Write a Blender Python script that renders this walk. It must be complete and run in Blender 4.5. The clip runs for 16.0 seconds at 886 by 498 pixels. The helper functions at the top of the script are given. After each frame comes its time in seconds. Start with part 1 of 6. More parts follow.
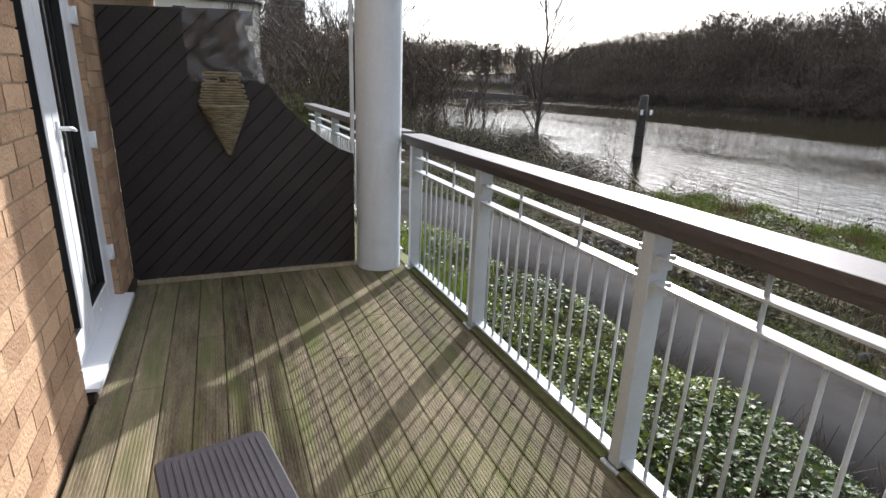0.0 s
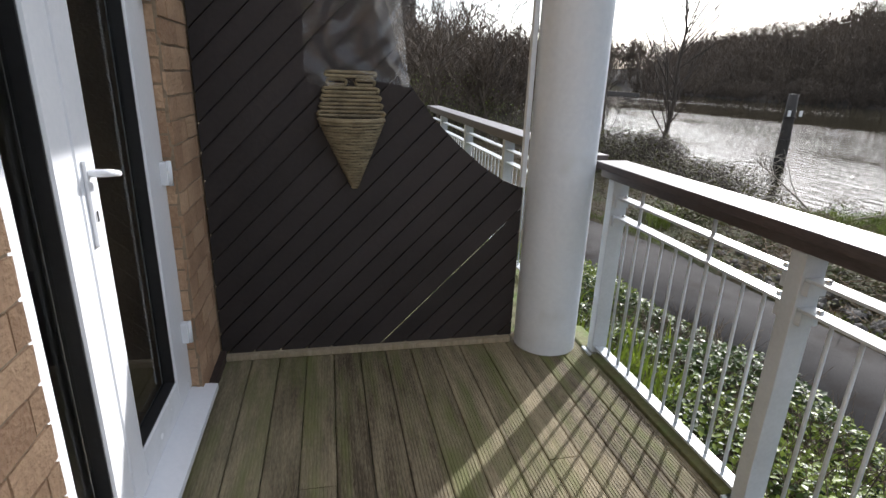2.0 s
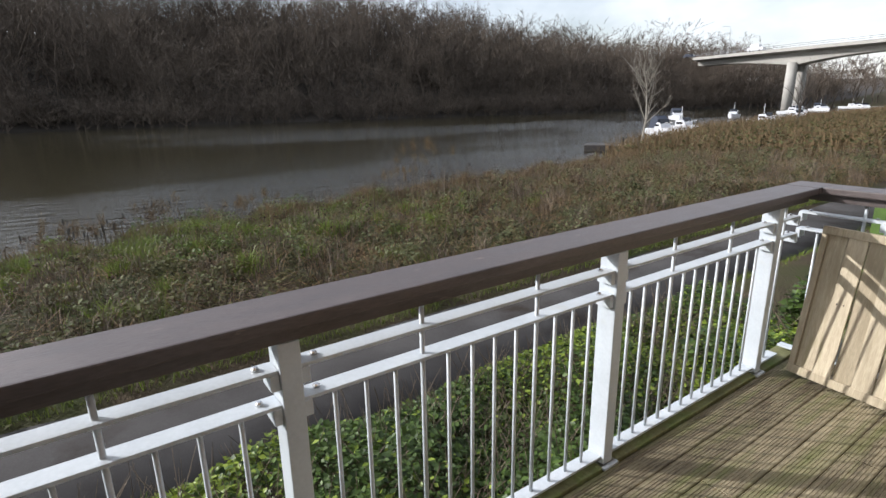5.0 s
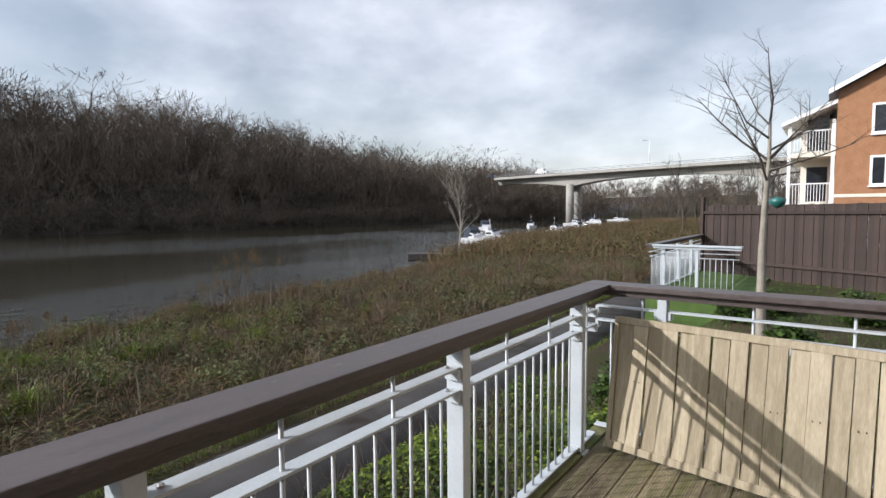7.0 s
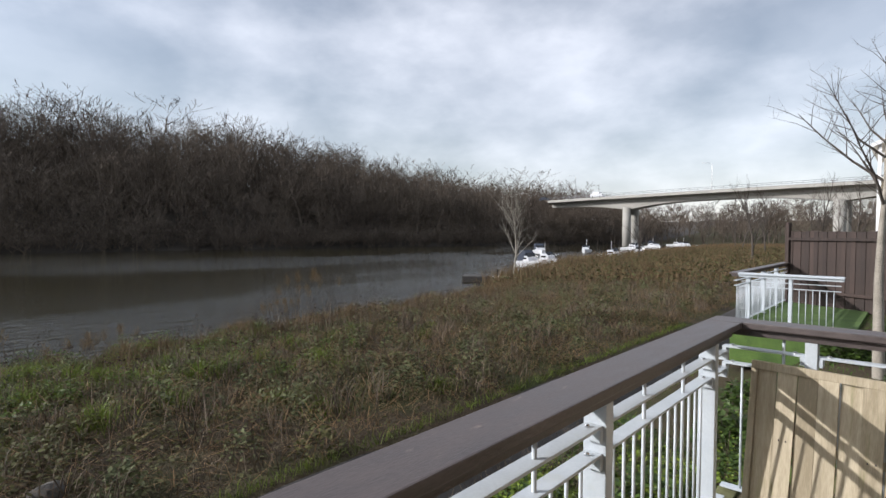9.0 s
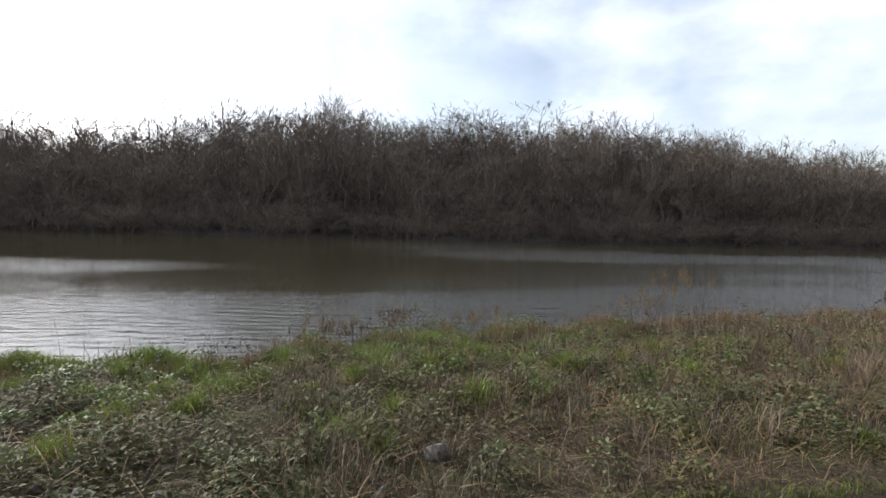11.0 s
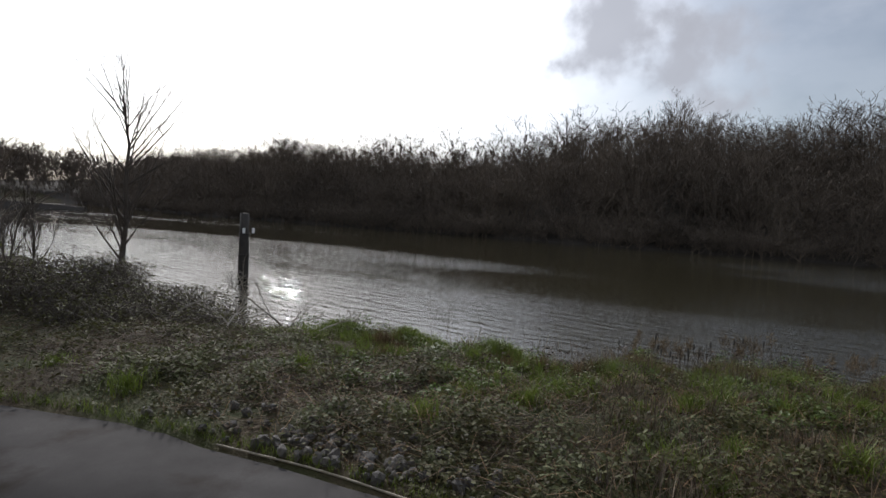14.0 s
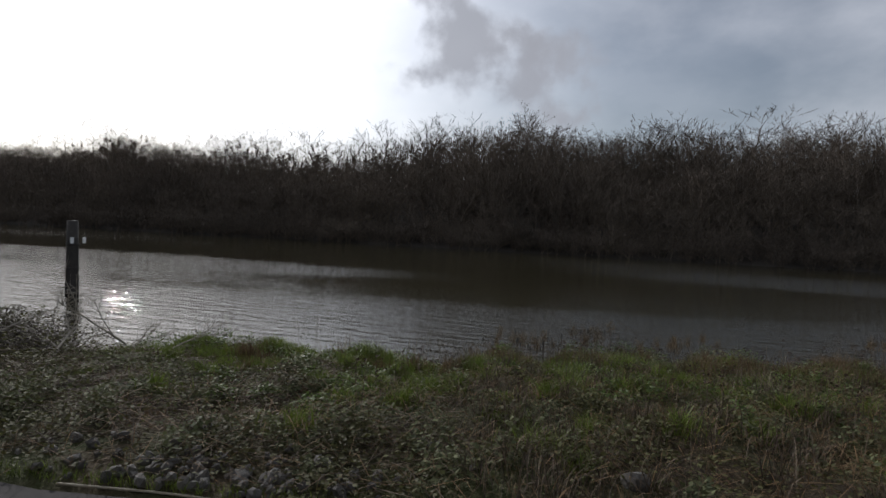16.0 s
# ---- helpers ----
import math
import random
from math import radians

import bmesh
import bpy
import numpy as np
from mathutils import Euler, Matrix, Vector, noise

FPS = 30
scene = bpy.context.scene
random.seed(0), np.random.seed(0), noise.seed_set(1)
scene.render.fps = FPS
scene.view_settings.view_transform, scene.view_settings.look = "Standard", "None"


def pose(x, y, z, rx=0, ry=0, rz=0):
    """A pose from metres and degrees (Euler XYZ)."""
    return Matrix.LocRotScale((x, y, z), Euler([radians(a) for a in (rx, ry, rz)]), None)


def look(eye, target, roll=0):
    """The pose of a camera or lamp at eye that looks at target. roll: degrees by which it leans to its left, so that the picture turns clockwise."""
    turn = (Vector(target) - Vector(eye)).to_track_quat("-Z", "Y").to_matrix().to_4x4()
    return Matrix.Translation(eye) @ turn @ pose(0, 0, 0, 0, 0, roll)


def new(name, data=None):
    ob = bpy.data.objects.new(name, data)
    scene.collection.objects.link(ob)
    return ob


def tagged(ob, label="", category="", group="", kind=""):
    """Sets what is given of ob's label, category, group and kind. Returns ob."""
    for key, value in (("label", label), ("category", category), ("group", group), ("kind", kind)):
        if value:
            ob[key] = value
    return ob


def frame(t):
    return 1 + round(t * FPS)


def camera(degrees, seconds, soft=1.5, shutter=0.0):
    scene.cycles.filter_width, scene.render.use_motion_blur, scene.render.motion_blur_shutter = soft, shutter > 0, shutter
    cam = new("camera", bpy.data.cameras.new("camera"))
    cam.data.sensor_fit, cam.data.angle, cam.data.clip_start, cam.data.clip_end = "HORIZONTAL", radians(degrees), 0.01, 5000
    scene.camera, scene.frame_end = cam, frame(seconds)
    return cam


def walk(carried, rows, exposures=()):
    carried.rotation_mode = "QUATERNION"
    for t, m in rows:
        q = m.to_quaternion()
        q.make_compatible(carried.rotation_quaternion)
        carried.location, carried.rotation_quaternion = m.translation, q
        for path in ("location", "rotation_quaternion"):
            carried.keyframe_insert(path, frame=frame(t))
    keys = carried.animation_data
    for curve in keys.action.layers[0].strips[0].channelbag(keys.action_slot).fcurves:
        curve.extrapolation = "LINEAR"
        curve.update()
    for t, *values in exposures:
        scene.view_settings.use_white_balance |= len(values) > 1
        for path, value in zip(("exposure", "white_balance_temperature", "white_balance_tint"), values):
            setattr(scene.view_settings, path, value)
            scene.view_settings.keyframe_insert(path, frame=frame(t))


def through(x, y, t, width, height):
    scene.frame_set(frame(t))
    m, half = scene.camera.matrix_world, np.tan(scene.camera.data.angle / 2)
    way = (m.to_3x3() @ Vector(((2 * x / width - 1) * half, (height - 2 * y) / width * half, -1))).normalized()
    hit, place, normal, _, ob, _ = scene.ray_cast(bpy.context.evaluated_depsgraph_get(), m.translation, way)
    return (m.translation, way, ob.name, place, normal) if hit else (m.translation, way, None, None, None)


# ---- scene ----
cam = camera(80.0, 16.0)

# seconds, x, y, z, heading (left of +y), tilt, lean to the left
PATH = [
    (0.0, 0.585, -0.050, 1.495, -23.20, -17.40, 2.20),
    (0.5, 0.546, 0.065, 1.465, -14.20, -17.70, 2.10),
    (1.0, 0.520, 0.462, 1.485, -12.10, -17.65, 2.05),
    (1.5, 0.508, 0.870, 1.465, -12.90, -17.80, 2.00),
    (2.0, 0.530, 1.418, 1.505, -12.50, -18.10, 2.05),
    (2.5, 0.555, 1.910, 1.525, -16.80, -17.75, 1.95),
    (3.0, 0.670, 2.365, 1.535, -33.70, -17.70, 1.40),
    (3.5, 0.775, 2.715, 1.580, -57.97, -16.68, 1.00),
    (4.0, 0.815, 2.943, 1.630, -87.83, -15.72, 0.12),
    (4.5, 0.730, 3.048, 1.618, -108.76, -15.46, -0.70),
    (5.0, 0.712, 3.128, 1.614, -124.81, -15.59, -0.95),
    (5.2, 0.712, 3.140, 1.616, -130.00, -15.40, -0.90),
    (7.3, 0.695, 3.275, 1.626, -144.00, -2.60, -0.20),
    (7.5, 0.730, 3.269, 1.628, -144.13, -2.01, -0.17),
    (8.0, 0.834, 3.253, 1.625, -143.86, -2.34, -0.17),
    (8.2, 0.890, 3.235, 1.625, -143.00, -2.05, -0.10),
    (10.3, 1.640, 3.080, 1.630, -118.90, -2.60, 1.25),
    (10.5, 1.700, 3.060, 1.630, -113.58, -2.59, 1.38),
    (11.0, 1.830, 3.020, 1.622, -100.70, -2.90, 1.56),
    (11.5, 1.850, 3.020, 1.618, -91.22, -2.83, 2.00),
    (12.0, 1.880, 3.060, 1.626, -83.21, -3.35, 2.30),
    (12.5, 1.875, 3.070, 1.630, -77.54, -3.24, 2.69),
    (13.0, 1.850, 3.070, 1.643, -72.60, -3.25, 2.95),
    (13.5, 1.810, 3.085, 1.653, -69.14, -3.64, 3.30),
    (14.0, 1.765, 3.105, 1.655, -65.72, -3.32, 3.55),
    (14.5, 1.750, 3.120, 1.656, -61.61, -3.35, 3.75),
    (15.0, 1.752, 3.110, 1.656, -59.91, -3.37, 3.55),
    (15.5, 1.725, 3.105, 1.662, -67.80, -2.86, 3.10),
    (16.0, 1.610, 3.180, 1.640, -80.38, -1.94, 2.85),
]


def eye_pose(x, y, z, heading, tilt, lean):
    return pose(x, y, z, 90 + tilt, 0, heading) @ pose(0, 0, 0, 0, 0, lean)


EXPOSURES = [(t, 0.72 + stops, 6150, 13) for t, stops in (
    (0.0, -0.26), (1.5, -0.34), (2.5, 0.02), (3.2, 0.20), (4.0, -0.25), (5.0, -0.40), (7.3, -0.76), (8.2, -0.78), (10.5, -0.36), (11.0, -0.22), (11.5, -0.28), (12.0, -0.52), (12.5, -0.83), (13.0, -0.98), (14.0, -1.25), (14.5, -1.45), (16.0, -1.62))]
walk(cam, [(r[0], eye_pose(*r[1:])) for r in PATH], EXPOSURES)

# ---------------------------------------------------------------- light
SUN_BEARING, SUN_HEIGHT = 46.0, 25.0


def build_world():
    world = bpy.data.worlds.new("sky")
    scene.world = world
    world.use_nodes = True
    nt = world.node_tree
    nt.nodes.clear()
    N = nt.nodes.new
    L = nt.links.new
    out = N("ShaderNodeOutputWorld")
    bg = N("ShaderNodeBackground")
    sky = N("ShaderNodeTexSky")
    sky.sky_type = "NISHITA"
    sky.sun_disc = False
    sky.sun_elevation = radians(SUN_HEIGHT)
    sky.sun_rotation = radians(SUN_BEARING)
    sky.dust_density = 0.8
    sky.air_density = 1.2
    co = N("ShaderNodeTexCoord")
    mp = N("ShaderNodeMapping")
    mp.inputs["Scale"].default_value = (1.0, 1.0, 1.9)
    mp.inputs["Location"].default_value = (0.35, 0.1, 0.2)
    n1 = N("ShaderNodeTexNoise")
    n1.inputs["Scale"].default_value = 2.0
    n1.inputs["Detail"].default_value = 8
    n1.inputs["Roughness"].default_value = 0.55
    r1 = N("ShaderNodeValToRGB")
    r1.color_ramp.elements[0].position = 0.38
    r1.color_ramp.elements[0].color = (0.52, 0.52, 0.52, 1)
    r1.color_ramp.elements[1].position = 0.58
    n2 = N("ShaderNodeTexNoise")
    n2.inputs["Scale"].default_value = 5.0
    n2.inputs["Detail"].default_value = 6
    r2 = N("ShaderNodeValToRGB")
    r2.color_ramp.elements[0].position = 0.35
    r2.color_ramp.elements[0].color = (5.7, 5.85, 6.1, 1)
    r2.color_ramp.elements[1].position = 0.62
    r2.color_ramp.elements[1].color = (8.8, 8.8, 8.9, 1)
    mix = N("ShaderNodeMix")
    mix.data_type = "RGBA"
    add = N("ShaderNodeMix")
    add.data_type = "RGBA"
    add.blend_type = "ADD"
    add.inputs[0].default_value = 0.55
    L(co.outputs["Generated"], mp.inputs["Vector"])
    L(mp.outputs["Vector"], n1.inputs["Vector"])
    L(mp.outputs["Vector"], n2.inputs["Vector"])
    L(n1.outputs["Fac"], r1.inputs["Fac"])
    L(n2.outputs["Fac"], r2.inputs["Fac"])
    L(r1.outputs["Color"], mix.inputs[0])
    L(sky.outputs["Color"], mix.inputs[6])
    L(r2.outputs["Color"], add.inputs[6])
    L(sky.outputs["Color"], add.inputs[7])
    L(add.outputs[2], mix.inputs[7])
    # bright thin haze round the sun
    e, h = radians(SUN_BEARING), radians(SUN_HEIGHT)
    c = N("ShaderNodeVectorMath")
    c.operation = "DISTANCE"
    c.inputs[1].default_value = (math.sin(e) * math.cos(h), math.cos(e) * math.cos(h), math.sin(h))
    L(co.outputs["Generated"], c.inputs[0])
    m = N("ShaderNodeMapRange")
    m.interpolation_type = "SMOOTHSTEP"
    m.inputs["From Min"].default_value = 0.90
    m.inputs["From Max"].default_value = 0.15
    m.inputs["To Max"].default_value = 1.0
    L(c.outputs["Value"], m.inputs["Value"])
    x = N("ShaderNodeMix")
    x.data_type = "RGBA"
    x.blend_type = "ADD"
    L(m.outputs[0], x.inputs[0])
    L(mix.outputs[2], x.inputs[6])
    x.inputs[7].default_value = (19.0, 18.8, 18.3, 1)
    tint = x.outputs[2]
    # grey cumulus heads over the far bank
    wob = N("ShaderNodeTexNoise")
    wob.inputs["Scale"].default_value = 11.0
    wob.inputs["Detail"].default_value = 6
    L(co.outputs["Generated"], wob.inputs["Vector"])
    for bearing, height, size, dark in ((81.0, 19.0, 0.10, 0.85), (88.8, 15.2, 0.085, 0.85), (75.6, 14.8, 0.045, 0.55), (92.0, 17.5, 0.05, 0.6)):
        c = N("ShaderNodeVectorMath")
        c.operation = "DISTANCE"
        c.inputs[1].default_value = (math.sin(radians(bearing)) * math.cos(radians(height)), math.cos(radians(bearing)) * math.cos(radians(height)), math.sin(radians(height)))
        L(co.outputs["Generated"], c.inputs[0])
        k = N("ShaderNodeMath")
        k.operation = "MULTIPLY_ADD"
        k.inputs[1].default_value = 0.34
        L(wob.outputs["Fac"], k.inputs[0])
        L(c.outputs["Value"], k.inputs[2])
        m = N("ShaderNodeMapRange")
        m.interpolation_type = "SMOOTHSTEP"
        m.inputs["From Min"].default_value = size + 0.185
        m.inputs["From Max"].default_value = size + 0.09
        m.inputs["To Min"].default_value = 0.0
        m.inputs["To Max"].default_value = dark
        L(k.outputs[0], m.inputs["Value"])
        x = N("ShaderNodeMix")
        x.data_type = "RGBA"
        L(m.outputs[0], x.inputs[0])
        L(tint, x.inputs[6])
        x.inputs[7].default_value = (7.6, 7.75, 8.2, 1)
        tint = x.outputs[2]
    L(tint, bg.inputs["Color"])
    bg.inputs["Strength"].default_value = 0.088
    L(bg.outputs[0], out.inputs["Surface"])


build_world()
sun = new("sun", bpy.data.lights.new("sun", "SUN"))
sun.data.energy = 5.0
sun.data.angle = radians(0.8)
sun.data.color = (1.0, 0.955, 0.89)
_b, _h = radians(SUN_BEARING), radians(SUN_HEIGHT)
sun.matrix_world = look((math.sin(_b) * math.cos(_h) * 40, math.cos(_b) * math.cos(_h) * 40, math.sin(_h) * 40), (0, 0, 0))


# ---------------------------------------------------------------- materials
def material(name, low, high, scale=4.0, rough=0.7, bump=0.2, fine=60.0, stretch=(1, 1, 1), metal=0.0, stain=None,
             stain_scale=1.2, stain_at=(0.5, 0.65), vary=0.0, island=0.0, spec=0.5, coords="Object", bump_dist=0.01, rough_var=0.1):
    """A surface with broad and fine variation, a stain layer of its own shape and relief."""
    m = bpy.data.materials.new(name)
    m.use_nodes = True
    nt = m.node_tree
    N, L = nt.nodes.new, nt.links.new
    bsdf = nt.nodes["Principled BSDF"]
    bsdf.inputs["Metallic"].default_value = metal
    bsdf.inputs["Specular IOR Level"].default_value = spec
    co = N("ShaderNodeTexCoord")
    mp = N("ShaderNodeMapping")
    mp.inputs["Scale"].default_value = stretch
    vec = mp.outputs["Vector"]
    if coords == "World":
        geo = N("ShaderNodeNewGeometry")
        L(geo.outputs["Position"], mp.inputs["Vector"])
    else:
        L(co.outputs[coords], mp.inputs["Vector"])
    n1 = N("ShaderNodeTexNoise")
    n1.inputs["Scale"].default_value = scale
    n1.inputs["Detail"].default_value = 5
    n2 = N("ShaderNodeTexNoise")
    n2.inputs["Scale"].default_value = fine
    n2.inputs["Detail"].default_value = 4
    L(vec, n1.inputs["Vector"])
    L(vec, n2.inputs["Vector"])
    mixf = N("ShaderNodeMath")
    mixf.operation = "MULTIPLY_ADD"
    mixf.inputs[1].default_value = 0.45
    L(n2.outputs["Fac"], mixf.inputs[0])
    half = N("ShaderNodeMath")
    half.operation = "MULTIPLY"
    half.inputs[1].default_value = 0.6
    L(n1.outputs["Fac"], half.inputs[0])
    L(half.outputs[0], mixf.inputs[2])
    fac = mixf.outputs[0]
    if vary or island:
        if vary:
            info = N("ShaderNodeObjectInfo")
            rnd = info.outputs["Random"]
        else:
            info = N("ShaderNodeNewGeometry")
            rnd = info.outputs["Random Per Island"]
        sh = N("ShaderNodeMath")
        sh.operation = "MULTIPLY_ADD"
        sh.inputs[1].default_value = vary or island
        sh.inputs[2].default_value = -(vary or island) / 2
        L(rnd, sh.inputs[0])
        ad = N("ShaderNodeMath")
        ad.operation = "ADD"
        L(fac, ad.inputs[0])
        L(sh.outputs[0], ad.inputs[1])
        fac = ad.outputs[0]
    ramp = N("ShaderNodeValToRGB")
    ramp.color_ramp.elements[0].position = 0.32
    ramp.color_ramp.elements[0].color = (*low, 1)
    ramp.color_ramp.elements[1].position = 0.72
    ramp.color_ramp.elements[1].color = (*high, 1)
    L(fac, ramp.inputs["Fac"])
    col = ramp.outputs["Color"]
    if stain:
        n3 = N("ShaderNodeTexNoise")
        n3.inputs["Scale"].default_value = stain_scale
        n3.inputs["Detail"].default_value = 6
        n3.inputs["Roughness"].default_value = 0.62
        L(vec, n3.inputs["Vector"])
        r3 = N("ShaderNodeValToRGB")
        r3.color_ramp.elements[0].position = stain_at[0]
        r3.color_ramp.elements[1].position = stain_at[1]
        L(n3.outputs["Fac"], r3.inputs["Fac"])
        mx = N("ShaderNodeMix")
        mx.data_type = "RGBA"
        L(r3.outputs["Color"], mx.inputs[0])
        L(col, mx.inputs[6])
        mx.inputs[7].default_value = (*stain, 1)
        col = mx.outputs[2]
    L(col, bsdf.inputs["Base Color"])
    rr = N("ShaderNodeMath")
    rr.operation = "MULTIPLY_ADD"
    rr.inputs[1].default_value = rough_var
    rr.inputs[2].default_value = rough - rough_var / 2
    L(n1.outputs["Fac"], rr.inputs[0])
    L(rr.outputs[0], bsdf.inputs["Roughness"])
    if bump:
        b = N("ShaderNodeBump")
        b.inputs["Strength"].default_value = bump
        b.inputs["Distance"].default_value = bump_dist
        L(n2.outputs["Fac"], b.inputs["Height"])
        L(b.outputs["Normal"], bsdf.inputs["Normal"])
    return m


def leafy(name, low, high, rough=0.5, through=0.25):
    """Thin leaf or blade: reflects, and lets some light through; varies leaf by leaf."""
    m = bpy.data.materials.new(name)
    m.use_nodes = True
    nt = m.node_tree
    N, L = nt.nodes.new, nt.links.new
    bsdf = nt.nodes["Principled BSDF"]
    out = nt.nodes["Material Output"]
    geo = N("ShaderNodeNewGeometry")
    n = N("ShaderNodeTexNoise")
    n.inputs["Scale"].default_value = 0.9
    n.inputs["Detail"].default_value = 4
    L(geo.outputs["Position"], n.inputs["Vector"])
    ad = N("ShaderNodeMath")
    ad.operation = "MULTIPLY_ADD"
    ad.inputs[1].default_value = 0.6
    L(geo.outputs["Random Per Island"], ad.inputs[0])
    mu = N("ShaderNodeMath")
    mu.operation = "MULTIPLY_ADD"
    mu.inputs[1].default_value = 0.9
    mu.inputs[2].default_value = -0.28
    L(n.outputs["Fac"], mu.inputs[0])
    L(mu.outputs[0], ad.inputs[2])
    ramp = N("ShaderNodeValToRGB")
    ramp.color_ramp.elements[0].color = (*low, 1)
    ramp.color_ramp.elements[1].color = (*high, 1)
    L(ad.outputs[0], ramp.inputs["Fac"])
    L(ramp.outputs["Color"], bsdf.inputs["Base Color"])
    bsdf.inputs["Roughness"].default_value = rough
    bsdf.inputs["Specular IOR Level"].default_value = 0.25
    tr = N("ShaderNodeBsdfTranslucent")
    L(ramp.outputs["Color"], tr.inputs["Color"])
    mix = N("ShaderNodeMixShader")
    mix.inputs[0].default_value = through
    L(bsdf.outputs[0], mix.inputs[1])
    L(tr.outputs[0], mix.inputs[2])
    L(mix.outputs[0], out.inputs["Surface"])
    return m


def glassy(name, tint=(0.9, 0.95, 0.94), rough=0.02):
    m = bpy.data.materials.new(name)
    m.use_nodes = True
    nt = m.node_tree
    bsdf = nt.nodes["Principled BSDF"]
    bsdf.inputs["Base Color"].default_value = (*tint, 1)
    bsdf.inputs["Transmission Weight"].default_value = 1.0
    bsdf.inputs["Roughness"].default_value = rough
    bsdf.inputs["IOR"].default_value = 1.3
    return m


def water_material():
    m = bpy.data.materials.new("river_water")
    m.use_nodes = True
    nt = m.node_tree
    N, L = nt.nodes.new, nt.links.new
    bsdf = nt.nodes["Principled BSDF"]
    bsdf.inputs["Base Color"].default_value = (0.026, 0.023, 0.012, 1)
    bsdf.inputs["Roughness"].default_value = 0.03
    bsdf.inputs["IOR"].default_value = 1.33
    geo = N("ShaderNodeNewGeometry")
    mp = N("ShaderNodeMapping")
    mp.inputs["Rotation"].default_value = (0, 0, radians(25))
    mp.inputs["Scale"].default_value = (1.0, 0.38, 1.0)
    L(geo.outputs["Position"], mp.inputs["Vector"])
    w = N("ShaderNodeTexNoise")
    w.inputs["Scale"].default_value = 2.2
    w.inputs["Detail"].default_value = 6
    w.inputs["Roughness"].default_value = 0.6
    L(mp.outputs["Vector"], w.inputs["Vector"])
    mp2 = N("ShaderNodeMapping")
    mp2.inputs["Rotation"].default_value = (0, 0, radians(12))
    mp2.inputs["Scale"].default_value = (0.05, 0.016, 1.0)
    L(geo.outputs["Position"], mp2.inputs["Vector"])
    g = N("ShaderNodeTexNoise")
    g.inputs["Scale"].default_value = 1.0
    g.inputs["Detail"].default_value = 3
    L(mp2.outputs["Vector"], g.inputs["Vector"])
    r = N("ShaderNodeValToRGB")
    r.color_ramp.elements[0].position = 0.42
    r.color_ramp.elements[0].color = (0.30, 0.30, 0.30, 1)
    r.color_ramp.elements[1].position = 0.6
    r.color_ramp.elements[1].color = (1, 1, 1, 1)
    L(g.outputs["Fac"], r.inputs["Fac"])
    b = N("ShaderNodeBump")
    b.inputs["Distance"].default_value = 0.050
    L(r.outputs["Color"], b.inputs["Strength"])
    w2 = N("ShaderNodeTexWave")
    w2.inputs["Scale"].default_value = 0.42
    w2.inputs["Distortion"].default_value = 9.0
    w2.inputs["Detail"].default_value = 4
    w2.inputs["Detail Scale"].default_value = 1.6
    L(mp.outputs["Vector"], w2.inputs["Vector"])
    both = N("ShaderNodeMath")
    both.operation = "MULTIPLY_ADD"
    both.inputs[1].default_value = 0.22
    L(w2.outputs["Fac"], both.inputs[0])
    L(w.outputs["Fac"], both.inputs[2])
    # the wind ruffles the reach downstream more
    sep = N("ShaderNodeSeparateXYZ")
    L(geo.outputs["Position"], sep.inputs[0])
    wind = N("ShaderNodeMapRange")
    wind.inputs["From Min"].default_value = 12.0
    wind.inputs["From Max"].default_value = -40.0
    wind.inputs["To Min"].default_value = 1.0
    wind.inputs["To Max"].default_value = 3.6
    L(sep.outputs["Y"], wind.inputs["Value"])
    tall = N("ShaderNodeMath")
    tall.operation = "MULTIPLY"
    L(both.outputs[0], tall.inputs[0])
    L(wind.outputs[0], tall.inputs[1])
    L(tall.outputs[0], b.inputs["Height"])
    L(b.outputs["Normal"], bsdf.inputs["Normal"])
    return m


M_BRICK = material("buff_brick", (0.34, 0.208, 0.124), (0.55, 0.368, 0.228), scale=5, fine=70, rough=0.9, bump=0.9, vary=0.35, bump_dist=0.012, coords="World")
M_MORTAR = material("mortar", (0.22, 0.16, 0.105), (0.35, 0.265, 0.175), fine=90, rough=0.95, bump=0.5)
M_DECK = material("weathered_deck", (0.072, 0.057, 0.037), (0.32, 0.274, 0.175), scale=3.5, fine=40, stretch=(6, 0.8, 6), rough=0.8, bump=0.35,
                  stain=(0.140, 0.150, 0.056), stain_scale=1.4, stain_at=(0.47, 0.68), vary=0.25, coords="World", bump_dist=0.004)
M_DECK_EDGE = material("mossy_timber", (0.09, 0.09, 0.035), (0.20, 0.20, 0.09), scale=6, fine=50, rough=0.9, bump=0.5, stain=(0.10, 0.15, 0.03), stain_scale=3)
M_WHITE = material("white_painted_steel", (0.42, 0.46, 0.49), (0.53, 0.57, 0.60), scale=6, fine=80, rough=0.35, bump=0.06, stain=(0.42, 0.43, 0.38), stain_scale=5, stain_at=(0.60, 0.85), bump_dist=0.003)
M_COLUMN = material("grey_painted_column", (0.56, 0.60, 0.64), (0.66, 0.70, 0.73), scale=2, fine=40, rough=0.45, bump=0.05, stain=(0.42, 0.45, 0.44), stain_scale=2.5, stain_at=(0.58, 0.8), bump_dist=0.003)
M_HANDRAIL = material("brown_handrail_paint", (0.050, 0.040, 0.038), (0.108, 0.088, 0.083), scale=5, fine=45, stretch=(4, 0.8, 4), rough=0.42, bump=0.25,
                      stain=(0.19, 0.15, 0.125), stain_scale=9, stain_at=(0.66, 0.74), coords="World", bump_dist=0.004, rough_var=0.25)
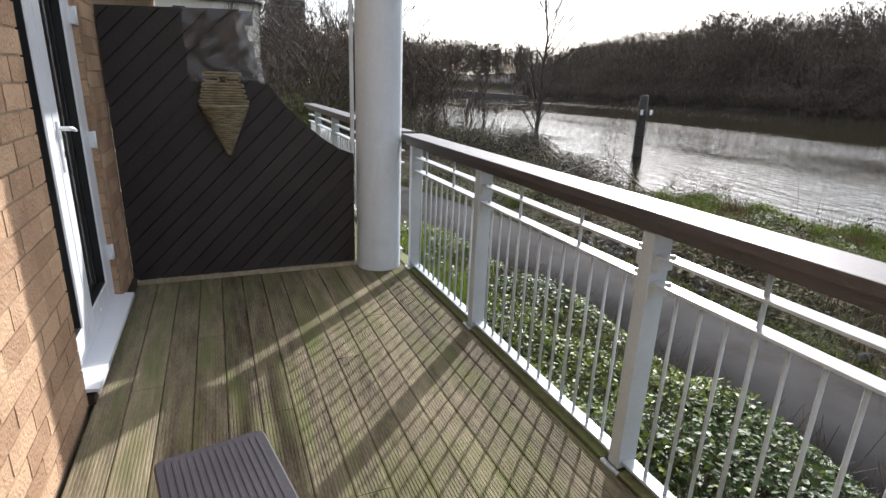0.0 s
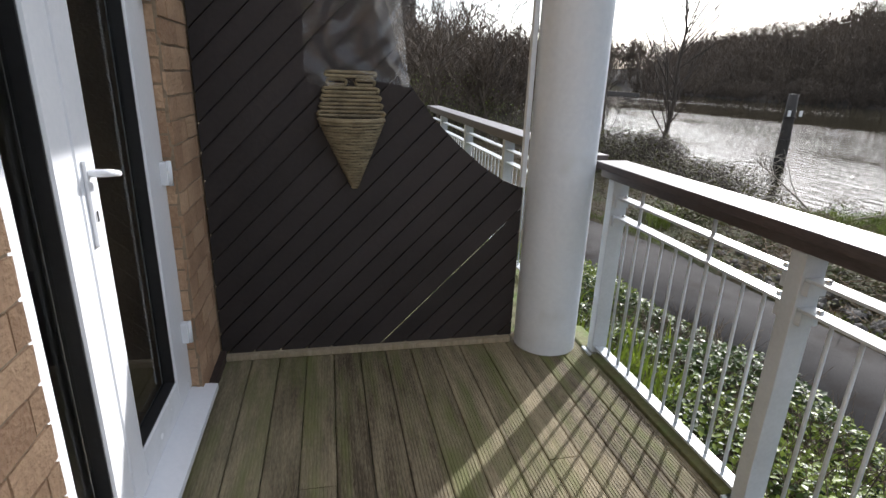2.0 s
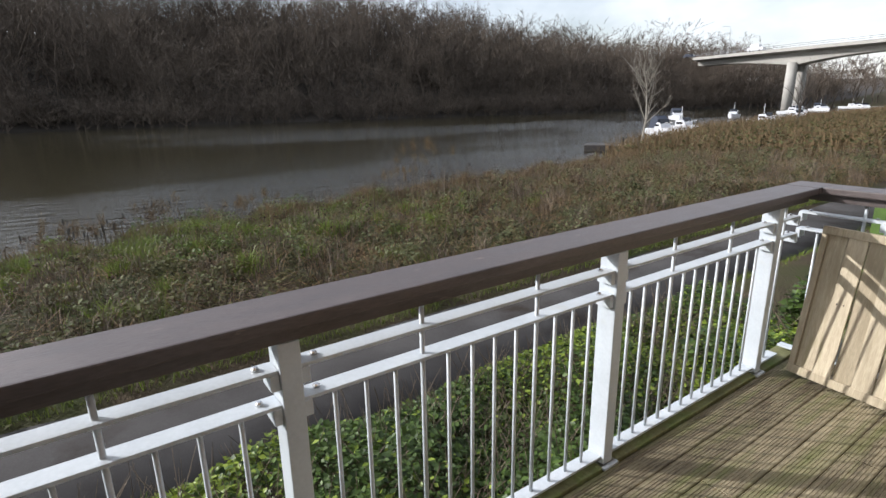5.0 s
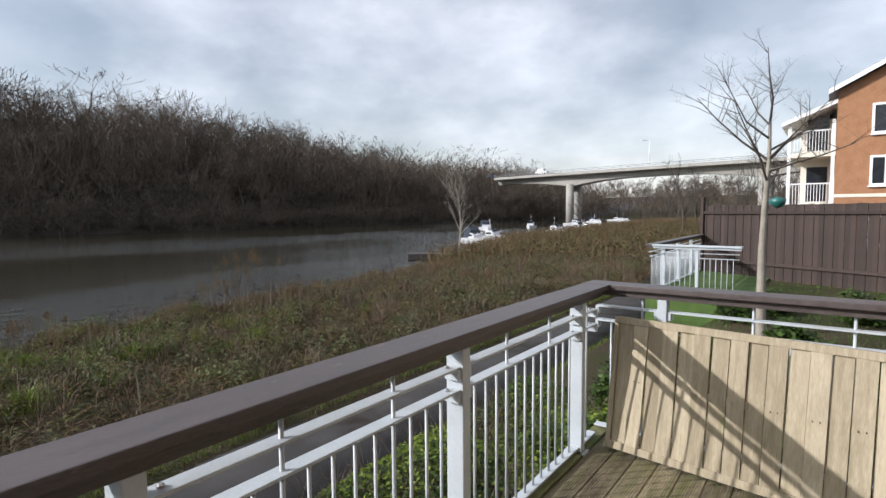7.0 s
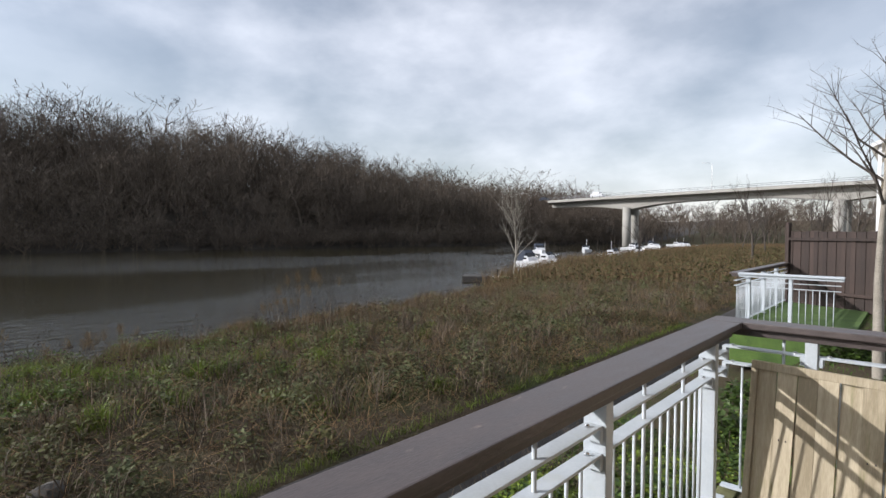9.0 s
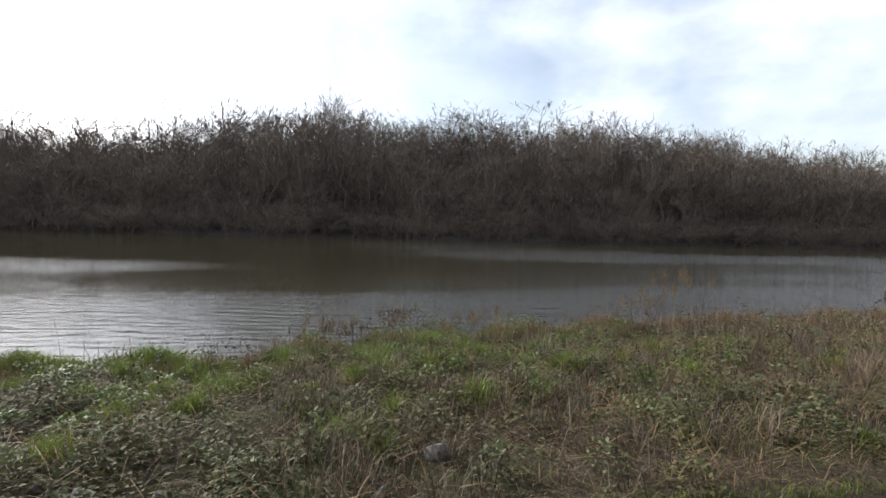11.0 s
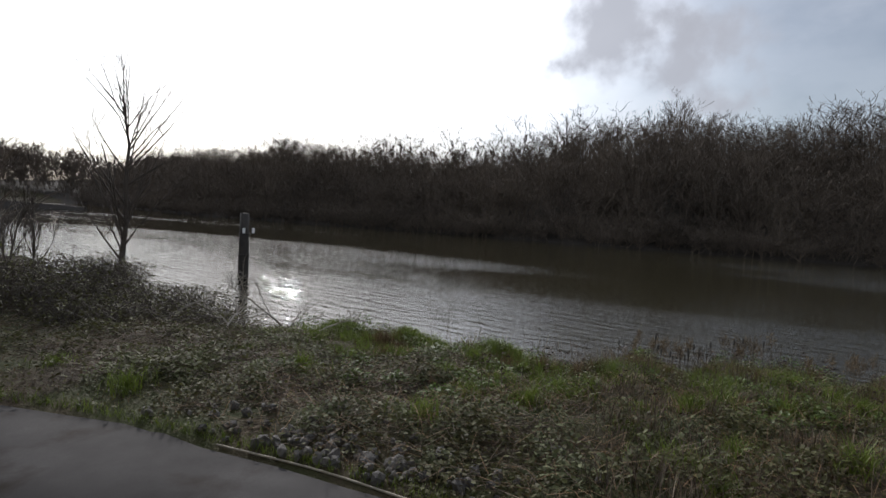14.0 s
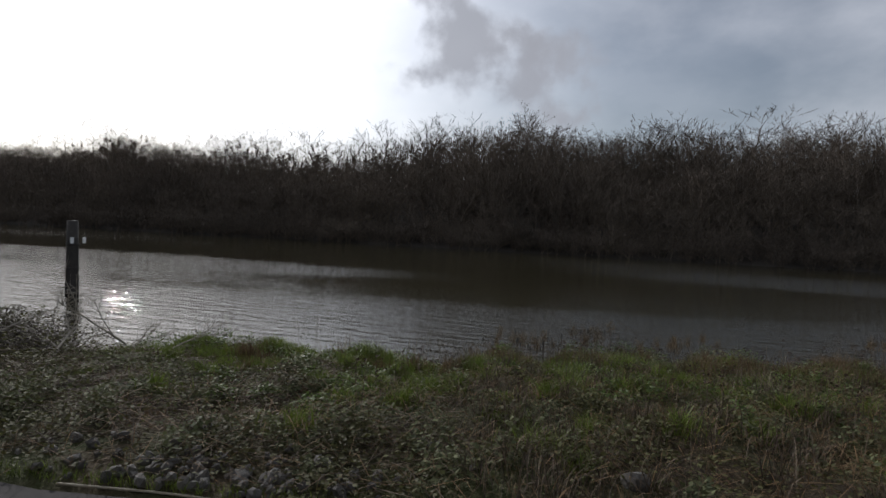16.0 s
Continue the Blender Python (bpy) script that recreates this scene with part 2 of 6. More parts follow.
M_SCREEN = material("dark_stained_timber", (0.016, 0.0125, 0.012), (0.033, 0.0265, 0.0255), scale=4, fine=40, rough=0.7, bump=0.3, vary=0.25, bump_dist=0.004)
M_UPVC = material("white_door_plastic", (0.74, 0.76, 0.79), (0.82, 0.83, 0.85), scale=3, fine=60, rough=0.25, bump=0.02, stain=(0.6, 0.62, 0.62), stain_scale=3, stain_at=(0.6, 0.9))
M_SEAL = material("black_rubber_seal", (0.008, 0.008, 0.009), (0.02, 0.02, 0.02), rough=0.6, bump=0)
M_GLASS = glassy("window_glass")
M_CHROME = material("satin_metal", (0.55, 0.55, 0.55), (0.7, 0.7, 0.7), rough=0.25, bump=0.02, metal=1.0)
M_BASKET = material("woven_seagrass", (0.10, 0.078, 0.042), (0.36, 0.305, 0.19), scale=14, fine=120, rough=0.85, bump=0.7, bump_dist=0.006, stretch=(1, 1, 3))
M_STOOL = material("charcoal_plastic", (0.020, 0.018, 0.024), (0.045, 0.040, 0.050), scale=5, fine=60, rough=0.55, bump=0.1)
M_PANEL = material("weathered_fence_timber", (0.27, 0.225, 0.15), (0.47, 0.405, 0.29), scale=5, fine=28, stretch=(8, 8, 0.9), rough=0.85, bump=0.4,
                   stain=(0.20, 0.19, 0.08), stain_scale=2.2, stain_at=(0.58, 0.78), vary=0.3, bump_dist=0.004)
M_ASPHALT = material("worn_asphalt", (0.038, 0.036, 0.035), (0.078, 0.075, 0.073), scale=1.4, fine=120, rough=0.95, bump=0.6, stain=(0.032, 0.027, 0.023), stain_scale=0.8, stain_at=(0.55, 0.7), coords="World", bump_dist=0.01)
M_SOIL = material("bank_soil", (0.030, 0.023, 0.015), (0.085, 0.065, 0.04), scale=1.2, fine=25, rough=0.95, bump=0.9, stain=(0.040, 0.045, 0.016), stain_scale=0.5, stain_at=(0.45, 0.6), coords="World", bump_dist=0.05)
M_WATER = water_material()
M_BARK = material("bare_bark", (0.040, 0.032, 0.026), (0.10, 0.082, 0.066), scale=2, fine=30, rough=0.9, bump=0.3, coords="World")
M_PALEBARK = material("pale_mottled_bark", (0.16, 0.14, 0.11), (0.34, 0.31, 0.26), scale=6, fine=50, rough=0.85, bump=0.4)
M_WOODS = material("far_bare_branches", (0.050, 0.039, 0.030), (0.17, 0.134, 0.10), scale=0.05, fine=1.2, rough=0.95, bump=0, island=0.35, coords="World")
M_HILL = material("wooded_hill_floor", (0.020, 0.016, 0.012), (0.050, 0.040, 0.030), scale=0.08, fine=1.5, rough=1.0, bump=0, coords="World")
M_CONCRETE = material("pale_concrete", (0.27, 0.26, 0.235), (0.39, 0.375, 0.34), scale=0.2, fine=4, rough=0.85, bump=0.1, stain=(0.30, 0.29, 0.26), stain_scale=0.3, coords="World")
M_FENCE = material("brown_stained_boards", (0.021, 0.0135, 0.0105), (0.052, 0.033, 0.026), scale=4, fine=30, stretch=(6, 6, 0.8), rough=0.8, bump=0.3, vary=0.3)
M_ORANGE = material("orange_brick_wall", (0.26, 0.125, 0.06), (0.37, 0.19, 0.10), scale=3, fine=14, rough=0.9, bump=0.4, coords="World")
M_CREAM = material("cream_render", (0.62, 0.58, 0.48), (0.72, 0.68, 0.58), scale=1.5, fine=12, rough=0.85, bump=0.1, coords="World")
M_PALEWHITE = material("white_trim_paint", (0.72, 0.72, 0.72), (0.82, 0.82, 0.82), rough=0.5, bump=0.03)
M_ROOF = material("dark_roof_tiles", (0.05, 0.045, 0.045), (0.10, 0.09, 0.085), fine=10, rough=0.8, bump=0.4)
M_DARKPANE = material("dark_window_pane", (0.012, 0.014, 0.017), (0.03, 0.034, 0.04), rough=0.08, bump=0, rough_var=0.02)
M_ROOM = material("dim_room_plaster", (0.20, 0.19, 0.17), (0.26, 0.25, 0.22), rough=0.9, bump=0.02)
M_CURTAIN = material("pale_curtain_cloth", (0.30, 0.31, 0.30), (0.42, 0.42, 0.40), scale=6, fine=90, rough=0.9, bump=0.3)
M_PILE = material("tarred_timber_pile", (0.022, 0.020, 0.018), (0.06, 0.052, 0.045), fine=20, rough=0.8, bump=0.4)
M_STONE = material("rubble_stone", (0.06, 0.056, 0.052), (0.15, 0.14, 0.125), scale=5, fine=40, rough=0.9, bump=0.6, vary=0.4)
M_BOAT = material("white_boat_gelcoat", (0.46, 0.47, 0.49), (0.60, 0.61, 0.62), rough=0.35, bump=0)
M_CANVAS = material("navy_boat_canvas", (0.015, 0.02, 0.035), (0.03, 0.04, 0.06), rough=0.8, bump=0.1)
M_JETTY = material("bleached_jetty_timber", (0.22, 0.19, 0.14), (0.40, 0.36, 0.28), fine=20, rough=0.85, bump=0.2)
M_TEAL = material("teal_bird_box_plastic", (0.02, 0.10, 0.09), (0.03, 0.15, 0.13), rough=0.35, bump=0)
M_GRASS = leafy("spring_grass", (0.042, 0.062, 0.010), (0.19, 0.25, 0.038))
M_DRY = leafy("dead_straw", (0.052, 0.034, 0.018), (0.215, 0.150, 0.078), rough=0.8, through=0.15)
M_WEED = leafy("low_weeds", (0.032, 0.026, 0.012), (0.115, 0.118, 0.040), rough=0.75)
M_GREENWEED = leafy("fresh_green_weeds", (0.03, 0.045, 0.010), (0.13, 0.19, 0.035), rough=0.6)
M_STRAW = leafy("flattened_brown_straw", (0.060, 0.036, 0.018), (0.26, 0.165, 0.080), rough=0.8, through=0.1)
M_NETTLE = leafy("grey_green_nettles", (0.030, 0.040, 0.016), (0.165, 0.175, 0.080), rough=0.8, through=0.2)
M_SEED = leafy("dark_dock_seed", (0.018, 0.010, 0.006), (0.065, 0.036, 0.020), rough=0.8, through=0.05)
M_IVY = leafy("glossy_ivy", (0.012, 0.024, 0.007), (0.085, 0.14, 0.024), rough=0.5, through=0.15)
M_LIME = leafy("lime_shrub_leaves", (0.06, 0.10, 0.010), (0.30, 0.38, 0.055), rough=0.4, through=0.3)
for _m, _s in ((M_ASPHALT, 0.03), (M_DECK, 0.25), (M_SOIL, 0.15)):
    _m.node_tree.nodes["Principled BSDF"].inputs["Specular IOR Level"].default_value = _s
M_LAWN = leafy("mown_lawn", (0.04, 0.09, 0.012), (0.11, 0.20, 0.03))
M_TWIG = material("dead_twigs", (0.05, 0.037, 0.026), (0.175, 0.135, 0.095), scale=2, fine=30, rough=0.9, bump=0, island=0.5, coords="World")


# ---------------------------------------------------------------- mesh helpers
def box_bm(x0, y0, z0, x1, y1, z1, bevel=0.0, bm=None):
    own = bm is None
    bm = bm or bmesh.new()
    vs = [bm.verts.new(p) for p in ((x0, y0, z0), (x1, y0, z0), (x1, y1, z0), (x0, y1, z0), (x0, y0, z1), (x1, y0, z1), (x1, y1, z1), (x0, y1, z1))]
    for f in ((3, 2, 1, 0), (4, 5, 6, 7), (0, 1, 5, 4), (1, 2, 6, 5), (2, 3, 7, 6), (3, 0, 4, 7)):
        bm.faces.new([vs[i] for i in f])
    if bevel and own:
        bmesh.ops.bevel(bm, geom=list(bm.edges), offset=bevel, segments=2, affect="EDGES", profile=0.6)
    return bm


def prism_bm(outline, a, b, axis="z", bevel=0.0):
    """An outline in a plane, pulled from a to b along the axis."""
    bm = bmesh.new()

    def at(p, h):
        return {"z": (p[0], p[1], h), "y": (p[0], h, p[1]), "x": (h, p[0], p[1])}[axis]

    lo = [bm.verts.new(at(p, a)) for p in outline]
    hi = [bm.verts.new(at(p, b)) for p in outline]
    n = len(outline)
    bm.faces.new(lo[::-1])
    bm.faces.new(hi)
    for i in range(n):
        bm.faces.new((lo[i], lo[(i + 1) % n], hi[(i + 1) % n], hi[i]))
    bmesh.ops.recalc_face_normals(bm, faces=list(bm.faces))
    if bevel:
        bmesh.ops.bevel(bm, geom=list(bm.edges), offset=bevel, segments=1, affect="EDGES")
    return bm


def tube_bm(points, radii, sides=8, bm=None, cap=True):
    """A tube along points, with its radius at each."""
    bm = bm or bmesh.new()
    rings = []
    pts = [Vector(p) for p in points]
    for i, p in enumerate(pts):
        d = (pts[min(i + 1, len(pts) - 1)] - pts[max(i - 1, 0)]).normalized()
        u = d.orthogonal().normalized() if abs(d.z) > 0.9 else d.cross(Vector((0, 0, 1))).normalized()
        v = d.cross(u)
        r = radii[i] if hasattr(radii, "__len__") else radii
        rings.append([bm.verts.new(p + (u * math.cos(2 * math.pi * k / sides) + v * math.sin(2 * math.pi * k / sides)) * r) for k in range(sides)])
    for a, b in zip(rings, rings[1:]):
        for k in range(sides):
            bm.faces.new((a[k], a[(k + 1) % sides], b[(k + 1) % sides], b[k]))
    if cap:
        bm.faces.new(rings[0][::-1])
        bm.faces.new(rings[-1])
    return bm


def lathe_bm(profile, centre=(0, 0), sides=40, arc=2 * math.pi, start=0.0):
    bm = bmesh.new()
    full = abs(arc - 2 * math.pi) < 1e-6
    n = sides if full else sides + 1
    rings = [[bm.verts.new((centre[0] + r * math.cos(start + arc * k / sides), centre[1] + r * math.sin(start + arc * k / sides), z)) for k in range(n)] for r, z in profile]
    for a, b in zip(rings, rings[1:]):
        for k in range(sides):
            j = (k + 1) % n
            bm.faces.new((a[k], a[j], b[j], b[k]))
    bmesh.ops.recalc_face_normals(bm, faces=list(bm.faces))
    return bm


def smooth(me):
    me.polygons.foreach_set("use_smooth", [True] * len(me.polygons))


def mesh_of(name, bm, mat, soft=False):
    me = bpy.data.meshes.new(name)
    bm.to_mesh(me)
    bm.free()
    me.materials.append(mat)
    if soft:
        smooth(me)
    return me


def part(name, bm, mat, parent=None, label="", soft=False):
    ob = new(name, mesh_of(name, bm, mat, soft) if isinstance(bm, bmesh.types.BMesh) else bm)
    if parent is not None:
        ob.parent = parent
    if label:
        ob["label"] = label
    return ob


def thing(name, label, category, group="", kind="", at=(0, 0, 0), turn=0.0):
    ob = new(name)
    ob.empty_display_size = 0.1
    ob.matrix_world = pose(*at, 0, 0, turn)
    return tagged(ob, label, category, group, kind)


def solid(name, bm, mat, label, category, group="", kind="", soft=False):
    return tagged(new(name, mesh_of(name, bm, mat, soft)), label, category, group, kind)


def raw_mesh(name, verts, faces_n, loops, mat):
    """A mesh straight from arrays: corner counts and corner indices."""
    me = bpy.data.meshes.new(name)
    verts = np.asarray(verts, dtype=np.float32)
    loops = np.asarray(loops, dtype=np.int32)
    counts = np.asarray(faces_n, dtype=np.int32)
    me.vertices.add(len(verts))
    me.vertices.foreach_set("co", verts.ravel())
    me.loops.add(len(loops))
    me.loops.foreach_set("vertex_index", loops)
    me.polygons.add(len(counts))
    me.polygons.foreach_set("loop_start", np.r_[0, np.cumsum(counts)[:-1]].astype(np.int32))
    me.update(calc_edges=True)
    me.validate()
    me.materials.append(mat)
    return me


# ---------------------------------------------------------------- terrain
def edge_x(y):
    """Where the near bank meets the water."""
    base = np.interp(y, (-300, -120, -60, -45, -31, -26, -15.7, -8.6, -2.8, 0.8, 3.2, 5.6, 8.6, 11.3, 14.5, 17.8, 25.3, 30, 45, 80, 160, 300),
                     (60, 44, 36, 31, 26, 22.8, 21, 20.2, 18.9, 18.7, 17.3, 15.7, 15.2, 15.6, 14.2, 14.8, 17.4, 17.6, 21.5, 26, 40, 70))
    return base + 0.55 * np.sin(y * 1.9) + 0.38 * np.sin(y * 3.3 + 1.0) - 0.2


def path_shift(y):
    return np.where(y > 6, -0.022 * (y - 6) ** 2, 0.0) * np.where(y > 30, 0.6, 1.0)


def far_x(y):
    """The far bank."""
    return np.interp(y, (-420, -250, -170, -90, 0, 160, 330), (112, 98, 112, 122, 125, 132, 190))


def lump(x, y, s, seed=0.0):
    return (np.sin(x * s + seed) * np.cos(y * s * 1.3 + seed * 2) + 0.5 * np.sin(x * s * 2.3 + y * s * 1.7 + seed))


def land(x, y):
    x, y = np.asarray(x, float), np.asarray(y, float)
    e = edge_x(y)
    ps = path_shift(y)
    xx = x - ps
    # terrace side, planting bed, path, bank
    z = np.interp(xx, (-40, 2.0, 2.2, 4.45, 4.6, 6.3, 6.42, 7.5), (-0.6, -1.0, -1.0, -1.15, -1.22, -1.22, -1.16, -1.05))
    u = np.clip((x - (6.4 + ps)) / np.maximum(e - 6.4 - ps, 2), 0, 2)
    bank = np.interp(u, (0, 0.15, 0.5, 0.85, 1.0, 1.15, 2), (-1.16, -1.08, -1.32, -1.85, -2.4, -3.2, -4.0))
    z = np.where(xx > 6.4, bank, z)
    z = z + np.where(xx > 6.6, (0.09 * lump(x, y, 1.1, 1.0) + 0.045 * lump(x, y, 2.7, 2.0)) * np.clip((xx - 6.6) / 1.5, 0, 1), 0)
    # raised lawn beyond the end of the terrace
    lawn = np.clip((-1.0 - y) / 2.2, 0, 1) * np.clip((3.2 - x) / 1.2, 0, 1)
    z = z * (1 - lawn) + (-0.28) * lawn
    d = x - far_x(y)
    hill = np.interp(d, (-40, -8, 0, 4, 25, 58, 75, 120, 300, 800), (-4, -3.2, -2.4, -1.2, 8.5, 20.5, 19.5, 9, 4, 4))
    hill = hill + np.clip((d - 12) / 40, 0, 1) * (0.8 * np.sin(y * 0.031 + 0.6) + 1.0 * np.sin(y * 0.083) + 0.7 * np.sin(y * 0.21))
    crest = np.interp(y, (-234, -163, -120, -81, -54, -12, 12, 47, 72, 123, 187), (0.5, 0.58, 0.78, 1.05, 0.9, 0.95, 0.92, 0.88, 0.64, 0.60, 0.62))
    hill = np.where(hill > 0, hill * crest, hill)
    z = np.where(d > -30, np.maximum(z * 0 + hill, -4), z)
    north = np.interp(y, (310, 330, 390, 440, 900), (0, 2, 15, 10, 8))
    south = np.interp(-y, (230, 300, 420, 900), (0, 2, 14, 26))
    return np.where(np.abs(y) > 200, np.maximum(z, np.where(y > 0, north, south) - 2.6), z)


def build_ground():
    xs = np.unique(np.r_[np.linspace(-900, -40, 14), np.linspace(-40, 1, 12), np.linspace(1.5, 26, 110), np.linspace(27, 60, 20), np.linspace(64, 230, 56), np.linspace(250, 1400, 14)])
    ys = np.unique(np.r_[np.linspace(-1400, -260, 14), np.linspace(-250, -40, 40), np.linspace(-38, 40, 200), np.linspace(42, 330, 60), np.linspace(340, 1400, 14)])
    X, Y = np.meshgrid(xs, ys)
    Z = land(X, Y)
    V = np.stack([X, Y, Z], -1).reshape(-1, 3)
    nx, ny = len(xs), len(ys)
    i = (np.arange(ny - 1)[:, None] * nx + np.arange(nx - 1)).ravel()
    F = np.stack([i, i + 1, i + nx + 1, i + nx], -1)
    me = raw_mesh("ground", V, np.full(len(F), 4), F.ravel(), M_SOIL)
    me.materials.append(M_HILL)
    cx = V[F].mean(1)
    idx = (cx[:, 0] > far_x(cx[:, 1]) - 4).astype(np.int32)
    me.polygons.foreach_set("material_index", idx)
    smooth(me)
    tagged(new("ground", me), "brown soil and moss of the river bank and hillside", "ground", kind="structure")


build_ground()
me = raw_mesh("water", [(-200, -1200, -2.4), (1200, -1200, -2.4), (1200, 1200, -2.4), (-200, 1200, -2.4)], [4], [0, 1, 2, 3], M_WATER)
tagged(new("water", me), "dark rippled river with bright glare from the sky", "river", kind="structure")


def build_path():
    ys = np.linspace(-90, 60, 151)
    top, bot = [], []
    V = []
    for y in ys:
        s = float(path_shift(y))
        w0 = 0.06 * math.sin(y * 1.7) + 0.04 * math.sin(y * 4.1)
        w1 = 0.07 * math.sin(y * 1.3 + 2) + 0.05 * math.sin(y * 3.7)
        xa, xb = max(4.58 + s - 0.42 * max(0.0, y - 5.8), 2.4 - 0.04 * max(0.0, y - 11) ** 1.6) + w0, 6.32 + s + w1
        for x, z in ((xa, -1.30), (xa + 0.03, -1.19), (0.5 * (xa + xb), -1.165), (xb - 0.03, -1.185), (xb, -1.30)):
            V.append((x, y, z))
    F = [(i * 5 + k, i * 5 + k + 1, (i + 1) * 5 + k + 1, (i + 1) * 5 + k) for i in range(len(ys) - 1) for k in range(4)]
    me = raw_mesh("pavement", V, np.full(len(F), 4), np.array(F).ravel(), M_ASPHALT)
    smooth(me)
    tagged(new("pavement", me), "worn grey asphalt riverside footpath with damp patches", "footpath", kind="structure")


build_path()


# ---------------------------------------------------------------- house wall with door and window
WX = -0.075          # face of the brickwork
DOOR0, DOOR1 = 2.53, 3.74
WIN0, WIN1 = 0.10, 1.555
TOP = 5.4


def build_wall():
    wall = thing("wall_house", "buff rock-faced brick wall of the house", "wall", kind="structure")
    core = WX - 0.006
    for y0, y1, z0, z1 in ((-1.6, WIN0, -1.2, TOP), (WIN0, WIN1, -1.2, -0.02), (WIN0, WIN1, 2.12, TOP), (WIN1, DOOR0, -1.2, TOP),
                           (DOOR0, DOOR1, -1.2, -0.02), (DOOR0, DOOR1, 2.12, TOP), (DOOR1, 9.0, -1.2, TOP)):
        part("masonry", box_bm(core - 0.30, y0, z0, core, y1, z1), M_MORTAR, wall)
    return wall


wall = build_wall()


def build_room():
    room = thing("wall_room", "dim plaster shell of the room behind the glass", "wall", kind="structure")
    for b in ((-4.2, -1.6, -0.1, -4.1, 6, 2.6), (-4.2, -1.7, -0.1, -0.4, -1.6, 2.6), (-4.2, 6, -0.1, -0.4, 6.1, 2.6), (-4.2, -1.7, 2.6, -0.39, 6.1, 2.7), (-4.2, -1.7, -0.2, -0.39, 6.1, -0.1)):
        part("room_side", box_bm(*b), M_ROOM, room)


build_room()


def frame_bm(y0, y1, z0, z1, w, x0, x1, bevel=0.006, wz=None):
    """Four members butted into one rectangular frame, facing +x."""
    wz = wz or w
    bm = bmesh.new()
    for b in ((x0, y0, z0, x1, y0 + w, z1), (x0, y1 - w, z0, x1, y1, z1), (x0, y0 + w, z0, x1, y1 - w, z0 + wz), (x0, y0 + w, z1 - wz, x1, y1 - w, z1)):
        box_bm(*b, bm=bm)
    bmesh.ops.bevel(bm, geom=list(bm.edges), offset=bevel, segments=1, affect="EDGES")
    return bm


def build_door():
    door = thing("door_1", "white plastic double glazed french door, closed, with white lever handle", "door", kind="structure")
    fx0, fx1 = WX - 0.115, WX - 0.05
    part("door_frame", frame_bm(DOOR0 - 0.06, DOOR1, 0.10, 2.12, 0.055, fx0, fx1), M_UPVC, door)
    mid = 2.95
    for k, (a, b) in enumerate(((DOOR0 - 0.004, mid - 0.002), (mid + 0.002, DOOR1 - 0.125))):
        leaf = part("door_leaf", frame_bm(a, b, 0.157, 2.06, 0.118, fx0 + 0.012, fx1 + 0.012, wz=0.11), M_UPVC, door)
        part("seal", frame_bm(a + 0.113, b - 0.113, 0.262, 1.955, 0.011, fx0 + 0.02, fx1 + 0.004, 0.001), M_SEAL, leaf, "black rubber glazing seal")
        g = part("pane", box_bm(fx0 + 0.03, a + 0.119, 0.268, fx0 + 0.036, b - 0.119, 1.949), M_GLASS, leaf)
        g.visible_shadow = False
    part("jamb_cover", box_bm(fx0, DOOR1 - 0.123, 0.157, fx1 + 0.004, DOOR1 - 0.057, 2.062, 0.004), M_UPVC, door)
    hx = fx1 + 0.012
    part("handle_plate", box_bm(hx, mid + 0.030, 1.02, hx + 0.012, mid + 0.058, 1.26, 0.004), M_UPVC, door, "white handle back plate")
    lever = tube_bm([(hx + 0.008, mid + 0.044, 1.225), (hx + 0.05, mid + 0.044, 1.225), (hx + 0.058, mid + 0.051, 1.225), (hx + 0.058, mid + 0.115, 1.212)], [0.011, 0.011, 0.011, 0.009], 10)
    part("lever_handle", lever, M_UPVC, door, "white lever handle", soft=True)
    part("keyhole", box_bm(hx + 0.012, mid + 0.038, 1.09, hx + 0.015, mid + 0.050, 1.12), M_CHROME, door)
    for z in (0.40, 1.10, 1.78):
        h = part("hinge", box_bm(fx1, DOOR1 - 0.075, z - 0.045, fx1 + 0.03, DOOR1 - 0.03, z + 0.045, 0.004), M_UPVC, door)
        part("hinge_pin", tube_bm([(fx1 + 0.032, DOOR1 - 0.05, z - 0.05), (fx1 + 0.032, DOOR1 - 0.05, z + 0.05)], 0.010, 10), M_UPVC, h, soft=True)
    part("door_sill", prism_bm([(fx0, 0.10), (WX + 0.055, 0.082), (WX + 0.055, 0.055), (WX + 0.045, 0.055), (WX + 0.045, 0.068), (fx0, 0.075)], DOOR0 - 0.0, DOOR1 + 0.03, "y"), M_UPVC, door, "white projecting sill")
    part("sill_board", box_bm(WX - 0.02, DOOR0 + 0.0, 0.003, WX + 0.03, DOOR1 + 0.4, 0.054, 0.003), M_FENCE, door, "brown stained timber strip")


build_door()


def build_window():
    w = thing("window_1", "tall white plastic window with a projecting white ledge", "window", kind="structure")
    fx0, fx1 = WX - 0.17, WX - 0.10
    part("window_frame", frame_bm(WIN0, WIN1, 0.05, 2.12, 0.10, fx0, fx1), M_UPVC, w)
    p = part("pane", box_bm(fx0 + 0.025, WIN0 + 0.101, 0.151, fx0 + 0.031, WIN1 - 0.101, 2.019), M_GLASS, w)
    p.visible_shadow = False
    part("ledge", prism_bm([(fx1, 1.07), (fx1 + 0.045, 1.06), (fx1 + 0.055, 0.99), (fx1 + 0.03, 0.965), (fx1, 0.96)], WIN0 + 0.11, WIN1 - 0.05, "y", 0.004), M_UPVC, w)
    part("mullion", box_bm(fx0 + 0.01, 0.78, 0.15, fx1 + 0.008, 0.88, 2.02, 0.005), M_UPVC, w)


build_window()


